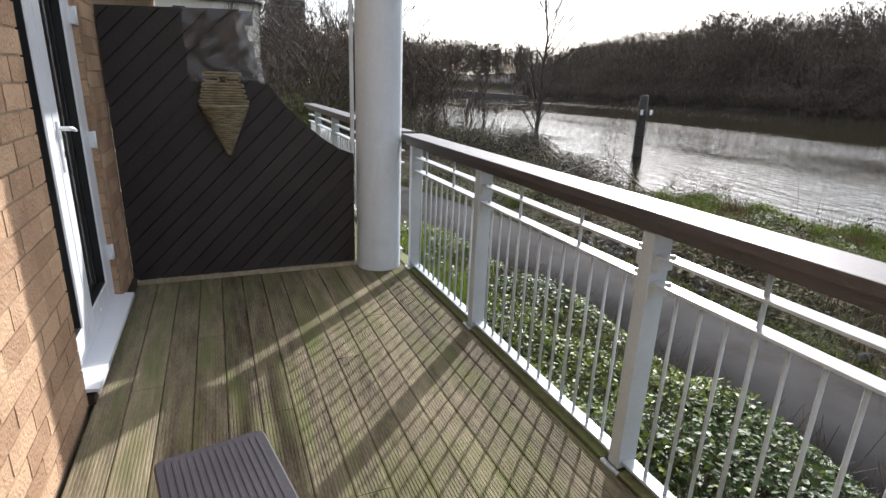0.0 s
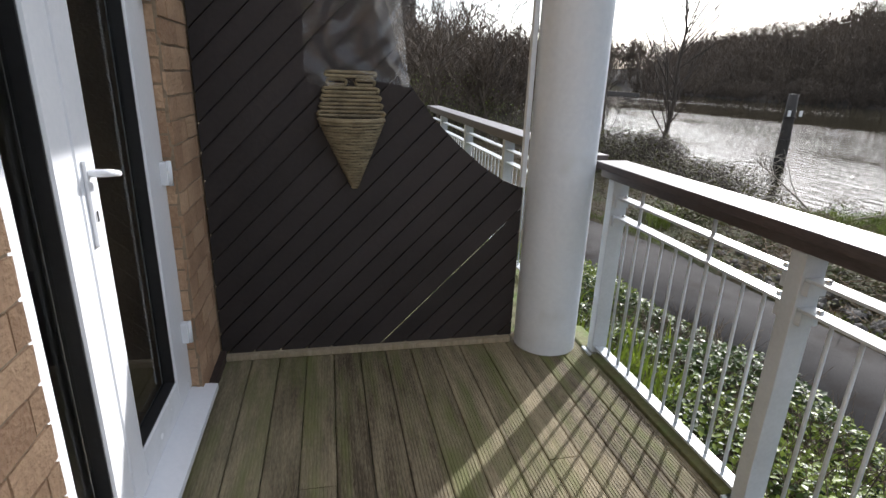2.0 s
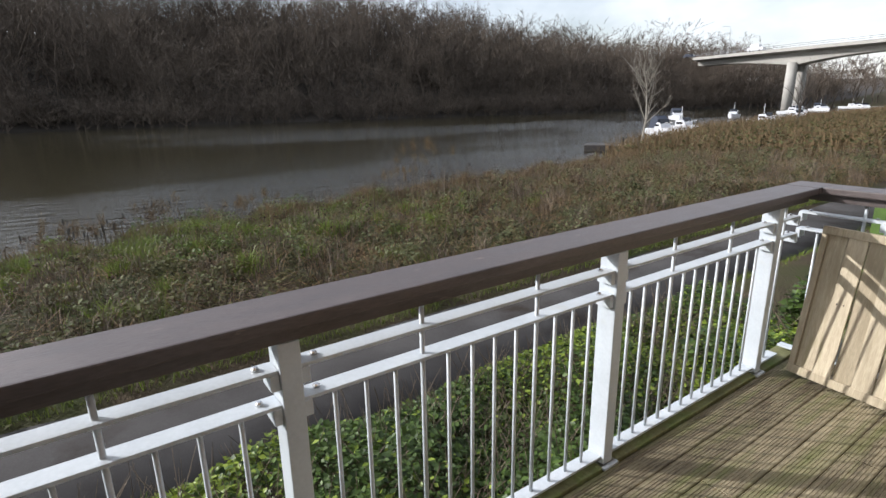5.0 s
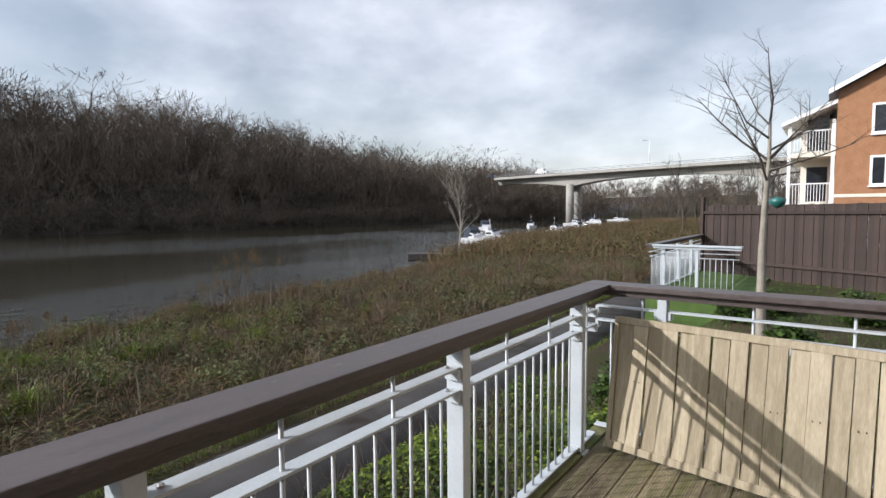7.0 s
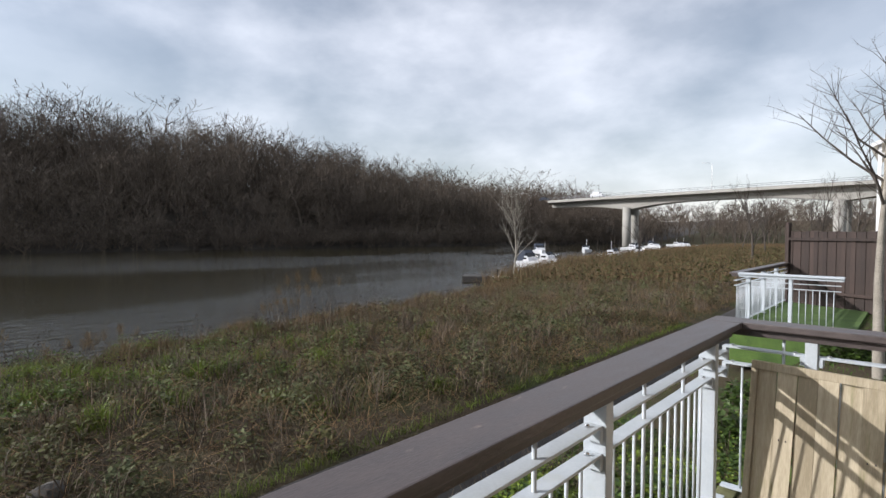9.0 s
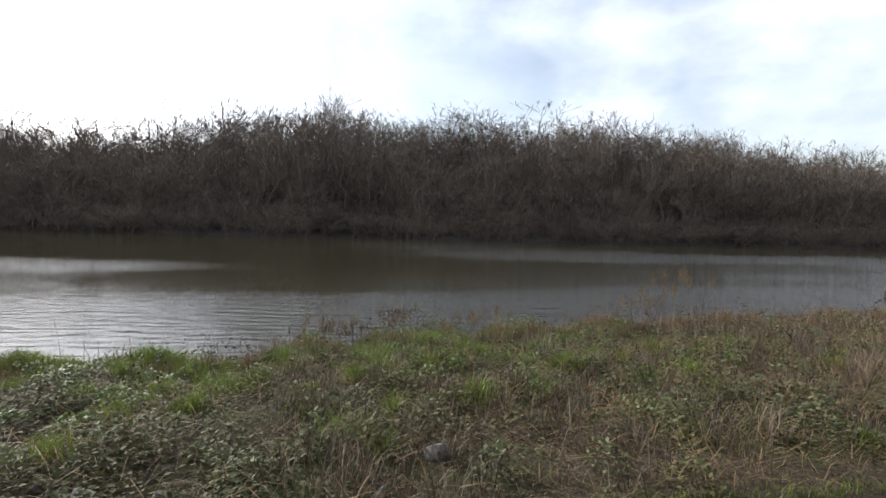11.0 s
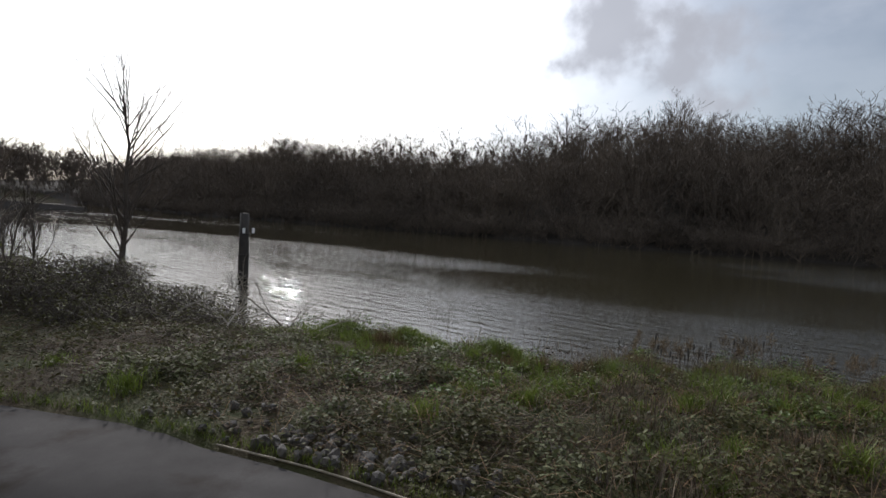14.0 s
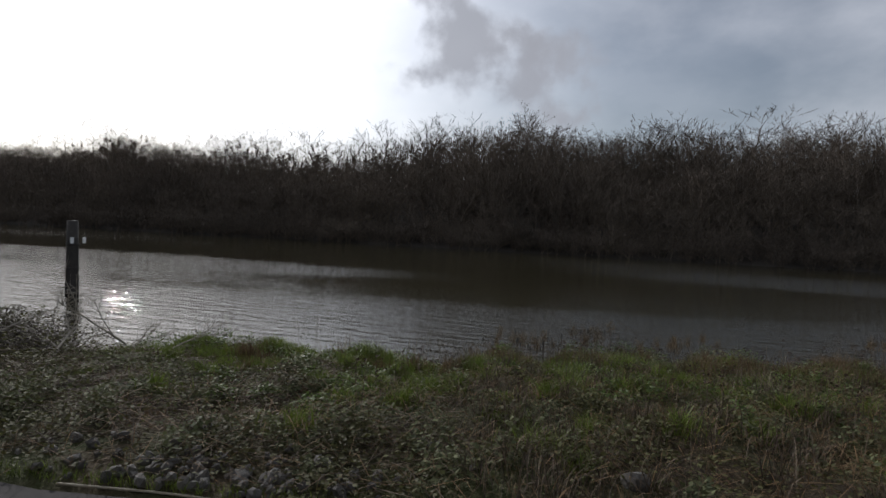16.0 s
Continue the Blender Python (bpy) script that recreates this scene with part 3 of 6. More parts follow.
def build_curtain(y0, y1, x, z0, z1):
    bm = bmesh.new()
    n = 48
    vs = [[bm.verts.new((x + 0.03 * math.sin(k * 1.1) + 0.012 * math.sin(k * 2.9), y0 + (y1 - y0) * k / n, z)) for k in range(n + 1)] for z in (z0, z1)]
    for k in range(n):
        bm.faces.new((vs[0][k], vs[0][k + 1], vs[1][k + 1], vs[1][k]))
    bmesh.ops.solidify(bm, geom=list(bm.faces), thickness=0.004)
    solid("curtain", bm, M_CURTAIN, "pale hanging curtain behind the door glass", "curtain", soft=True)


build_curtain(3.35, 3.75, -0.42, 0.0, 2.4)
build_curtain(2.50, 2.75, -0.42, 0.0, 2.4)


# ---------------------------------------------------------------- column
def build_column():
    c = thing("column", "smooth pale grey painted round column", "column", kind="structure")
    part("shaft", lathe_bm([(0.0, 0.0), (0.180, 0.0), (0.180, 5.38), (0.0, 5.38)], (1.766, 4.09), 56), M_COLUMN, c, soft=False)
    part("edge_strip", box_bm(1.545, 4.100, 0.945, 1.572, 4.132, 5.38, 0.003), M_COLUMN, c, "thin pale trim strip")


build_column()
solid("ceiling_upper", box_bm(WX, 3.80, 5.382, 2.0, 9.2, 5.6), M_CREAM, "plain rendered slab carried by the column", "ceiling", kind="structure")
# low slab out of view, added to keep sun off the upper door
solid("ceiling", box_bm(WX, 4.30, 2.652, 2.0, 9.2, 2.88), M_CREAM, "plain unseen slab added to shade the upper door", "ceiling", kind="structure")
for ob in bpy.data.objects:
    if ob.name.startswith("shaft"):
        smooth(ob.data)
        ob.data.set_sharp_from_angle(angle=radians(40))


# ---------------------------------------------------------------- railings
RX = 2.03


def railing(name, label, y_posts, y0, y1, x=RX, fine=True):
    """A straight railing along y: posts, top board, two flat bars, rods and a foot bar. Local x = 0 is its line."""
    r = thing(name, label, "railing", group="terrace railings", at=(x, 0, 0))
    part("handrail", box_bm(-0.085, y0, 1.062, 0.105, y1, 1.10, 0.006), M_HANDRAIL, r, "brown painted timber top board")
    part("handrail_batten", box_bm(-0.045, y0 + 0.01, 1.015, 0.07, y1 - 0.01, 1.061, 0.003), M_HANDRAIL, r, "brown timber batten below the top board")
    ps = sorted(y_posts)
    post = mesh_of("post", box_bm(-0.045, -0.03, -0.06, 0.045, 0.03, 1.014, 0.004), M_WHITE)
    plate = mesh_of("foot_plate", box_bm(-0.07, -0.05, 0.0, 0.07, 0.05, 0.012, 0.002), M_WHITE)
    bracket = mesh_of("bracket", box_bm(-0.036, -0.012, -0.035, 0.036, 0.012, 0.012, 0.002), M_WHITE)
    bolt = mesh_of("bolt", lathe_bm([(0, 0.012), (0.007, 0.011), (0.011, 0.006), (0.011, 0)], sides=8), M_CHROME)
    rod = mesh_of("rod", tube_bm([(0, 0, 0.045), (0, 0, 0.822)], 0.0072, 7), M_WHITE, True)
    tall = mesh_of("rod_tall", tube_bm([(0, 0, 0.045), (0, 0, 1.02)], 0.0085, 7), M_WHITE, True)
    for y in ps:
        p = part("post", post, None, r)
        p.location = (0, y, 0)
        q = part("foot_plate", plate, None, p)
    spans = list(zip([y0 + 0.02] + ps, ps + [y1 - 0.02]))
    for a, b in spans:
        if b - a < 0.12:
            continue
        a, b = a + 0.031, b - 0.031
        for z in (0.925, 0.822):
            bar = part("flat_bar", box_bm(-0.032, a, z, 0.034, b, z + 0.011, 0.002), M_WHITE, r)
            if fine:
                for y in (a + 0.05, b - 0.05):
                    k = part("bolt", bolt, None, bar)
                    k.location = (0.004, y, z + 0.011)
                for y in (a + 0.012, b - 0.012):
                    k = part("bracket", bracket, None, bar)
                    k.location = (0.001, y, z - 0.012)
        part("foot_bar", box_bm(-0.03, a, 0.035, 0.03, b, 0.047, 0.002), M_WHITE, r)
        n = max(1, int(round((b - a) / 0.104)))
        for i in range(1, n):
            y = a + (b - a) * i / n
            k = part("rod", tall if fine and (i % 5 == 4 or (n < 5 and i == 1)) else rod, None, r)
            k.location = (0.0, y, 0)
    return r


POSTS = (3.93, 2.74, 1.345, -0.05)
CORNER = -0.50
railing("balcony_railing", "white steel balcony railing with weathered brown timber top board", POSTS, CORNER + 0.12, 4.06)
part("corner_cap", box_bm(RX - 0.085, CORNER - 0.105, 1.061, RX + 0.105, CORNER + 0.118, 1.101, 0.006), M_HANDRAIL, bpy.data.objects["balcony_railing"]).location = (-RX, 0, 0)
end = railing("end_railing", "white steel end railing with brown timber top board", (-0.43,), -1.92, 0.085, x=0)
end.matrix_world = Matrix.Translation((RX, CORNER, 0)) @ Matrix.Rotation(radians(-90), 4, "Z")
far_rail = railing("next_balcony_railing", "white steel railing of the next terrace with brown timber top board", (4.55, 5.75, 7.1, 8.4), 4.26, 9.2, fine=False)


# ---------------------------------------------------------------- dark timber screen
def clip_half(poly, n, c, keep_less):
    out = []
    for i in range(len(poly)):
        p, q = poly[i], poly[(i + 1) % len(poly)]
        dp, dq = p[0] * n[0] + p[1] * n[1] - c, q[0] * n[0] + q[1] * n[1] - c
        if not keep_less:
            dp, dq = -dp, -dq
        if dp <= 0:
            out.append(p)
        if dp * dq < 0:
            t = dp / (dp - dq)
            out.append((p[0] + t * (q[0] - p[0]), p[1] + t * (q[1] - p[1])))
    return out


def build_screen():
    s = thing("privacy_screen", "dark brown privacy screen of diagonal timber boards, curved top", "screen")
    outline = [(-0.07, 0.03), (1.575, 0.03), (1.575, 0.93), (1.46, 0.975), (1.34, 1.05), (1.2, 1.165), (1.06, 1.30), (0.935, 1.465), (0.875, 1.62), (0.79, 1.93), (-0.07, 1.89)]
    n = (-math.sqrt(0.5), math.sqrt(0.5))
    w = 0.098
    c = -1.217
    gap = -1.217 + 7 * w
    while c < 1.6:
        poly = clip_half(clip_half(outline, n, c + w - 0.007, True), n, c, False)
        c += w
        if len(poly) < 3:
            continue
        clean = [p for i, p in enumerate(poly) if math.dist(p, poly[i - 1]) > 0.004]
        if len(clean) < 3:
            continue
        y = 4.150 + random.uniform(-0.002, 0.002)
        above, below = abs(c - w - gap) < 0.01, abs(c - gap) < 0.01
        if above or below:
            # the edge beside the open slit is cut on a slant
            edge = gap if above else gap - 0.007
            bm = bmesh.new()
            front = [bm.verts.new((p[0], 4.150, p[1])) for p in clean]
            back = []
            for p in clean:
                sh = -0.0123 if abs(p[0] * n[0] + p[1] * n[1] - edge) < 0.003 else 0.0
                back.append(bm.verts.new((p[0] + n[0] * sh, 4.170, p[1] + n[1] * sh)))
            bm.faces.new(front)
            bm.faces.new(back[::-1])
            for k in range(len(clean)):
                j = (k + 1) % len(clean)
                bm.faces.new((front[j], front[k], back[k], back[j]))
            bmesh.ops.recalc_face_normals(bm, faces=list(bm.faces))
            part("board", bm, M_SCREEN, s)
            continue
        part("board", prism_bm(clean, y, y + 0.02, "y"), M_SCREEN, s)
    for x0, x1 in ((-0.07, -0.01), (0.72, 0.78), (1.52, 1.575)):
        h = 0.86 if x1 > 1 else 1.84
        part("batten", box_bm(x0, 4.188, 0.03, x1, 4.225, h, 0.003), M_SCREEN, s)
    # dark sheet added behind the boards so the gaps read as shade, not sky
    for poly in (clip_half(outline, n, gap - 0.031, True), clip_half(outline, n, gap - 0.012, False)):
        part("backing", prism_bm(poly, 4.176, 4.186, "y"), M_SCREEN, s)
    part("foot_strip", box_bm(-0.07, 4.11, 0.002, 1.56, 4.148, 0.032, 0.003), M_PANEL, s, "grey weathered timber strip along the foot")
    # cloudy plastic sheet folded over the top, hanging past the curved edge
    bm = bmesh.new()
    nx, nz = 40, 34
    g = []
    for k in range(nz + 1):
        row = []
        for i in range(nx + 1):
            u, v = i / nx, k / nz
            x = 0.43 + (0.50 - 0.06 * v) * u
            z = 1.455 + 0.50 * v - 0.015 * math.sin(u * 7) * (1 - v)
            fold = abs(math.sin(7 * u + 4 * v + 1.5 * math.sin(5 * v))) ** 3 + 0.6 * abs(math.sin(11 * v - 6 * u + 2 * math.sin(3 * u))) ** 5
            row.append(bm.verts.new((x, 4.128 - 0.026 * fold - 0.006 * math.sin(i * 1.7 + k * 2.3), z)))
        g.append(row)
    for k in range(nz):
        for i in range(nx):
            bm.faces.new((g[k][i], g[k][i + 1], g[k + 1][i + 1], g[k + 1][i]))
    sheet = solid("plastic_sheet", bm, M_SHEET, "clear crumpled plastic sheet hung over the screen", "plastic sheet", soft=True)
    sheet.visible_shadow = False
    return s


M_SHEET = bpy.data.materials.new("crumpled_clear_plastic")
M_SHEET.use_nodes = True
_nt = M_SHEET.node_tree
_gl = _nt.nodes.new("ShaderNodeBsdfGlossy")
_gl.inputs["Roughness"].default_value = 0.16
_tp = _nt.nodes.new("ShaderNodeBsdfTransparent")
_mx = _nt.nodes.new("ShaderNodeMixShader")
_mx.inputs[0].default_value = 0.13
_film = _nt.nodes.new("ShaderNodeBsdfTranslucent")
_film.inputs["Color"].default_value = (0.75, 0.78, 0.8, 1)
_both = _nt.nodes.new("ShaderNodeMixShader")
_both.inputs[0].default_value = 0.55
_nt.links.new(_gl.outputs[0], _both.inputs[1])
_nt.links.new(_film.outputs[0], _both.inputs[2])
_nt.links.new(_tp.outputs[0], _mx.inputs[1])
_nt.links.new(_both.outputs[0], _mx.inputs[2])
_nt.links.new(_mx.outputs[0], _nt.nodes["Material Output"].inputs["Surface"])
build_screen()


def build_basket():
    b = thing("wall_basket", "pointed woven seagrass wall basket hanging on the dark screen", "basket", at=(0.645, 4.135, 0))
    n = 24
    for i in range(n):
        f = i / (n - 1)
        r = 0.012 + 0.150 * f
        z = 0.95 + 0.335 * f
        cx = 0.01 * (1 - f)
        pts = [(cx + r * math.cos(a), -0.008 - 0.85 * r * math.sin(a), z + random.uniform(-0.002, 0.002)) for a in np.linspace(0, math.pi, 15)]
        part("coil", tube_bm(pts, 0.0064 + random.uniform(0, 0.0018), 6), M_BASKET, b, soft=True)
    for i, (z, r) in enumerate(((1.315, 0.150), (1.352, 0.138), (1.389, 0.130), (1.426, 0.122), (1.500, 0.108))):
        loop = [(r * sx + 0.013 * math.cos(a) * (1 if sx > 0 else 1), -0.016, z + 0.0095 * math.sin(a)) for sx, a0, a1 in ((1, -1.57, 1.57), (-1, 1.57, 4.71)) for a in np.linspace(a0, a1, 5)]
        part("rope_loop", tube_bm(loop + [loop[0]], 0.0088, 6), M_BASKET, b, soft=True)
    for s in (-1, 1):
        loop = [(s * 0.068 + 0.036 * sx + 0.011 * math.cos(a), -0.016, 1.463 + 0.0115 * math.sin(a)) for sx, a0, a1 in ((1, -1.57, 1.57), (-1, 1.57, 4.71)) for a in np.linspace(a0, a1, 5)]
        part("rope_loop", tube_bm(loop + [loop[0]], 0.0088, 6), M_BASKET, b, soft=True)
    part("back", prism_bm([(-0.13, 1.28), (0.13, 1.28), (0.10, 1.45), (-0.10, 1.45)], -0.004, 0.004, "y"), M_PILE, b, "dark backing behind the rope")
    # flat dark half disc closes the cone just below its rim
    part("cone_plate", prism_bm([(0.142 * math.cos(a), -0.008 - 0.118 * math.sin(a)) for a in np.linspace(0, math.pi, 15)], 1.262, 1.276, "z"), M_STOOL, b, "flat dark plate inside the cone")
    part("rim", tube_bm([(0.155 * math.cos(a), -0.008 - 0.13 * math.sin(a), 1.29) for a in np.linspace(0, math.pi, 17)], 0.011, 7), M_BASKET, b, soft=True)


build_basket()


def build_stool():
    s = thing("plastic_stool", "charcoal ribbed plastic stool on the deck", "stool", at=(0.53, 1.255, 0), turn=11)
    corners = [(0.13 * sx + 0.03 * math.cos(q), 0.21 * sy + 0.03 * math.sin(q))
               for sx, sy, q0 in ((1, 1, 0.0), (-1, 1, 0.5), (-1, -1, 1.0), (1, -1, 1.5)) for q in np.linspace(q0, q0 + 0.5, 5) * math.pi]
    bm = prism_bm(corners, 0.365, 0.40, "z", 0.005)
    part("seat", bm, M_STOOL, s)
    rib = mesh_of("rib", box_bm(-0.004, -0.205, 0.399, 0.004, 0.205, 0.4016, 0.0008), M_STOOL)
    for i in range(14):
        k = part("rib", rib, None, s)
        k.location = (-0.13 + 0.02 * i, 0, 0)
    for x in (-0.125, 0.125):
        for y in (-0.2, 0.2):
            part("leg", prism_bm([(x - 0.022, y - 0.022), (x + 0.022, y - 0.022), (x + 0.022, y + 0.022), (x - 0.022, y + 0.022)], 0.0, 0.368, "z", 0.004), M_STOOL, s)
    for y in (-0.2, 0.2):
        part("stretcher", box_bm(-0.102, y - 0.012, 0.20, 0.102, y + 0.012, 0.24, 0.004), M_STOOL, s)


build_stool()


def build_fence_panel():
    ln = math.hypot(0.52, 0.86)
    p = thing("fence_panel", "weathered timber fence panel leaning against the end railing", "fence panel")
    w, h = 1.83, 0.885
    n = 18
    bw = (w - 0.07) / n
    for i in range(n):
        # boards stand in turn before and behind the middle rail
        y = -0.050 if i % 2 else -0.037
        tk = 0.011 + random.uniform(0, 0.003)
        x = 0.035 + i * bw + random.uniform(-0.003, 0.003)
        lean, twist = random.uniform(-0.005, 0.005), random.uniform(-0.006, 0.006)
        o = -0.0025
        bm = bmesh.new()
        a = [bm.verts.new(v) for v in ((x - o, y, 0.05), (x + bw + o, y + twist, 0.05), (x + bw + o, y + tk + twist, 0.05), (x - o, y + tk, 0.05))]
        b = [bm.verts.new((v.co.x + lean, y + (tk if k > 1 else 0) - (twist if k in (1, 2) else 0), h - 0.045)) for k, v in enumerate(a)]
        bm.faces.new(a[::-1])
        bm.faces.new(b)
        for k in range(4):
            bm.faces.new((a[k], a[(k + 1) % 4], b[(k + 1) % 4], b[k]))
        board = part("board", bm, M_PANEL, p)
        if i % 2:
            part("nails", box_bm(x + bw * 0.3, y - 0.0015, 0.465, x + bw * 0.36, y + 0.001, 0.475, bm=box_bm(x + bw * 0.64, y - 0.0015, 0.467, x + bw * 0.70, y + 0.001, 0.477)), M_PILE, board, "small dark nail heads")
    part("top_rail", box_bm(0, -0.052, h - 0.045, w, 0.004, h, 0.003), M_PANEL, p)
    part("bottom_rail", box_bm(0, -0.052, 0.0, w, 0.004, 0.05, 0.003), M_PANEL, p)
    part("middle_rail", box_bm(0.036, -0.0215, 0.445, w - 0.036, -0.0085, 0.490, 0.002), M_PANEL, p)
    for x in (0.0, w - 0.035):
        part("edge_batten", box_bm(x, -0.050, 0.051, x + 0.034, -0.010, h - 0.046, 0.003), M_PANEL, p)
    # foot on the deck, top against the railing; local x runs towards the house
    x_axis = Vector((-0.993, 0.115, -0.005)).normalized()
    up = Vector((-0.03, -0.14, 0.99)).normalized()
    nrm = up.cross(x_axis).normalized()
    y_axis = -nrm if nrm.y > 0 else nrm
    up = x_axis.cross(y_axis).normalized()
    if up.z < 0:
        y_axis = -y_axis
        up = x_axis.cross(y_axis).normalized()
    m = Matrix((x_axis, y_axis, up)).transposed().to_4x4()
    m.translation = (1.88, -0.235, 0.020)
    p.matrix_world = m


build_fence_panel()


# ---------------------------------------------------------------- deck
def build_deck():
    d = thing("floor", "weathered greenish grooved timber decking", "decking", kind="structure")
    w, gap = 0.1445, 0.0045
    grooves = 9
    prof = [(-w / 2 + gap / 2, -0.028)]
    prof.append((-w / 2 + gap / 2, -0.003))
    for g in range(grooves):
        x0 = -w / 2 + gap / 2 + 0.006 + g * (w - gap - 0.012) / grooves
        s = (w - gap - 0.012) / grooves
        prof += [(x0, 0.0), (x0 + s * 0.55, 0.0), (x0 + s * 0.62, -0.0018), (x0 + s * 0.93, -0.0018)]
    prof += [(w / 2 - gap / 2 - 0.003, 0.0), (w / 2 - gap / 2, -0.003), (w / 2 - gap / 2, -0.028)]
    n = 14
    joints = [1.55, 2.6, 0.4, 3.1, 1.1, 2.2, -0.3]
    x_start = WX + 0.09
    for i in range(n):
        x = x_start + i * 0.1446
        j = joints[i % 7]
        for a, b in ((CORNER - 0.08, j - 0.002), (j + 0.002, 4.24)):
            bm = prism_bm(prof, a, b, "y")
            k = part("plank", bm, M_DECK, d)
            k.location = (x, 0, random.uniform(-0.0015, 0.0))
    part("subfloor", box_bm(WX, CORNER - 0.08, -0.17, 1.97, 4.24, -0.132), M_DECK_EDGE, d)
    for y in np.arange(-1.3, 4.3, 0.6):
        part("joist", box_bm(WX, y, -0.13, 1.97, y + 0.045, -0.03), M_DECK_EDGE, d)


build_deck()
solid("deck_edge_beam", box_bm(1.972, CORNER - 0.1, -0.20, 2.085, 4.24, 0.012, 0.008), M_DECK_EDGE, "mossy green timber beam along the deck edge", "beam", kind="structure")
solid("deck_end_beam", box_bm(-0.3, CORNER - 0.1, -0.20, 1.970, CORNER - 0.082, 0.006, 0.004), M_DECK_EDGE, "mossy timber beam closing the end of the deck", "beam", kind="structure")
solid("trim_deck_skirt", box_bm(1.99, CORNER - 0.1, -1.10, 2.03, 9.2, -0.201), M_FENCE, "brown boarded skirt under the terrace", "skirting", kind="structure")
solid("floor_next_terrace", box_bm(WX, 4.26, -0.2, 2.08, 9.2, -0.01), M_DECK_EDGE, "timber deck of the next terrace", "decking", kind="structure")


# ---------------------------------------------------------------- bare trees
def limb_arrays(rows, sides=3, rng=None):
    """Tapered limbs from rows of (p, q, r0, r1); with two sides, flat twigs turned at random."""
    P = np.array([r[0] for r in rows], float)
    Q = np.array([r[1] for r in rows], float)
    r0 = np.array([r[2] for r in rows], float)[:, None]
    r1 = np.array([r[3] for r in rows], float)[:, None]
    d = Q - P
    d /= np.linalg.norm(d, axis=1, keepdims=True) + 1e-9
    ref = np.where(np.abs(d[:, 2:3]) > 0.9, np.array([[1.0, 0, 0]]), np.array([[0, 0, 1.0]]))
    u = np.cross(d, ref)
    u /= np.linalg.norm(u, axis=1, keepdims=True) + 1e-9
    v = np.cross(d, u)
    n = len(rows)
    if sides == 2:
        a = rng.uniform(0, math.pi, (n, 1))
        w = u * np.cos(a) + v * np.sin(a)
        V = np.stack([P - w * r0, P + w * r0, Q + w * r1, Q - w * r1], 1).reshape(-1, 3)
        return V, np.arange(n * 4).reshape(-1, 4)
    rings = []
    for base, r in ((P, r0), (Q, r1)):
        for k in range(sides):
            a = 2 * math.pi * k / sides
            rings.append(base + (u * math.cos(a) + v * math.sin(a)) * r)
    V = np.stack(rings, 1).reshape(-1, 3)
    i = np.arange(n)[:, None] * 2 * sides
    F = np.concatenate([i + np.array([[k, (k + 1) % sides, sides + (k + 1) % sides, sides + k]]) for k in range(sides)], 1).reshape(-1, 4)
    return V, F


def grow(rng, height, spread=0.5, levels=3, trunk_r=0.12, first=0.3, kids=(9, 5, 4), lean=0.05, up=0.6, thin=0.55, size=(0.35, 0.62)):
    """Limbs of a bare tree: trunk in bent pieces, branches off it, twigs off those."""
    rows = []

    def shoot(p, d, length, r, level):
        n = 5 if level == 0 else (3 if level == 1 else (2 if level == 2 else 1))
        pts = [np.array(p, float)]
        d = np.array(d, float)
        for i in range(n):
            d = d + rng.normal(0, 0.07 + 0.08 * level, 3)
            d[2] += 0.06 * level * up
            d /= np.linalg.norm(d)
            pts.append(pts[-1] + d * length / n)
        tip = 0.25
        for i in range(n):
            f0, f1 = i / n, (i + 1) / n
            rows.append((pts[i], pts[i + 1], r * (1 - (1 - tip) * f0), r * (1 - (1 - tip) * f1), level))
        if level >= levels:
            return
        for k in range(kids[min(level, len(kids) - 1)]):
            f = rng.uniform(first if level == 0 else 0.25, 1.0)
            j = min(int(f * n), n - 1)
            q = pts[j] + (pts[j + 1] - pts[j]) * (f * n - j)
            a = rng.uniform(0, 2 * math.pi)
            out = np.array([math.cos(a), math.sin(a), rng.uniform(0.3, 1.2) * up + 0.15])
            along = pts[j + 1] - pts[j]
            out = out / np.linalg.norm(out) * spread + along / np.linalg.norm(along) * (1 - spread)
            out /= np.linalg.norm(out)
            shoot(q, out, length * rng.uniform(*size) * (1.15 - 0.45 * f), r * thin * (1.15 - 0.5 * f), level + 1)

    shoot((0, 0, 0), (rng.normal(0, lean), rng.normal(0, lean), 1), height, trunk_r, 0)
    return rows


def tree_mesh(name, rows, mat, sides=5):
    V, F = limb_arrays(rows, sides)
    return raw_mesh(name, V, np.full(len(F), 4), F.ravel(), mat)


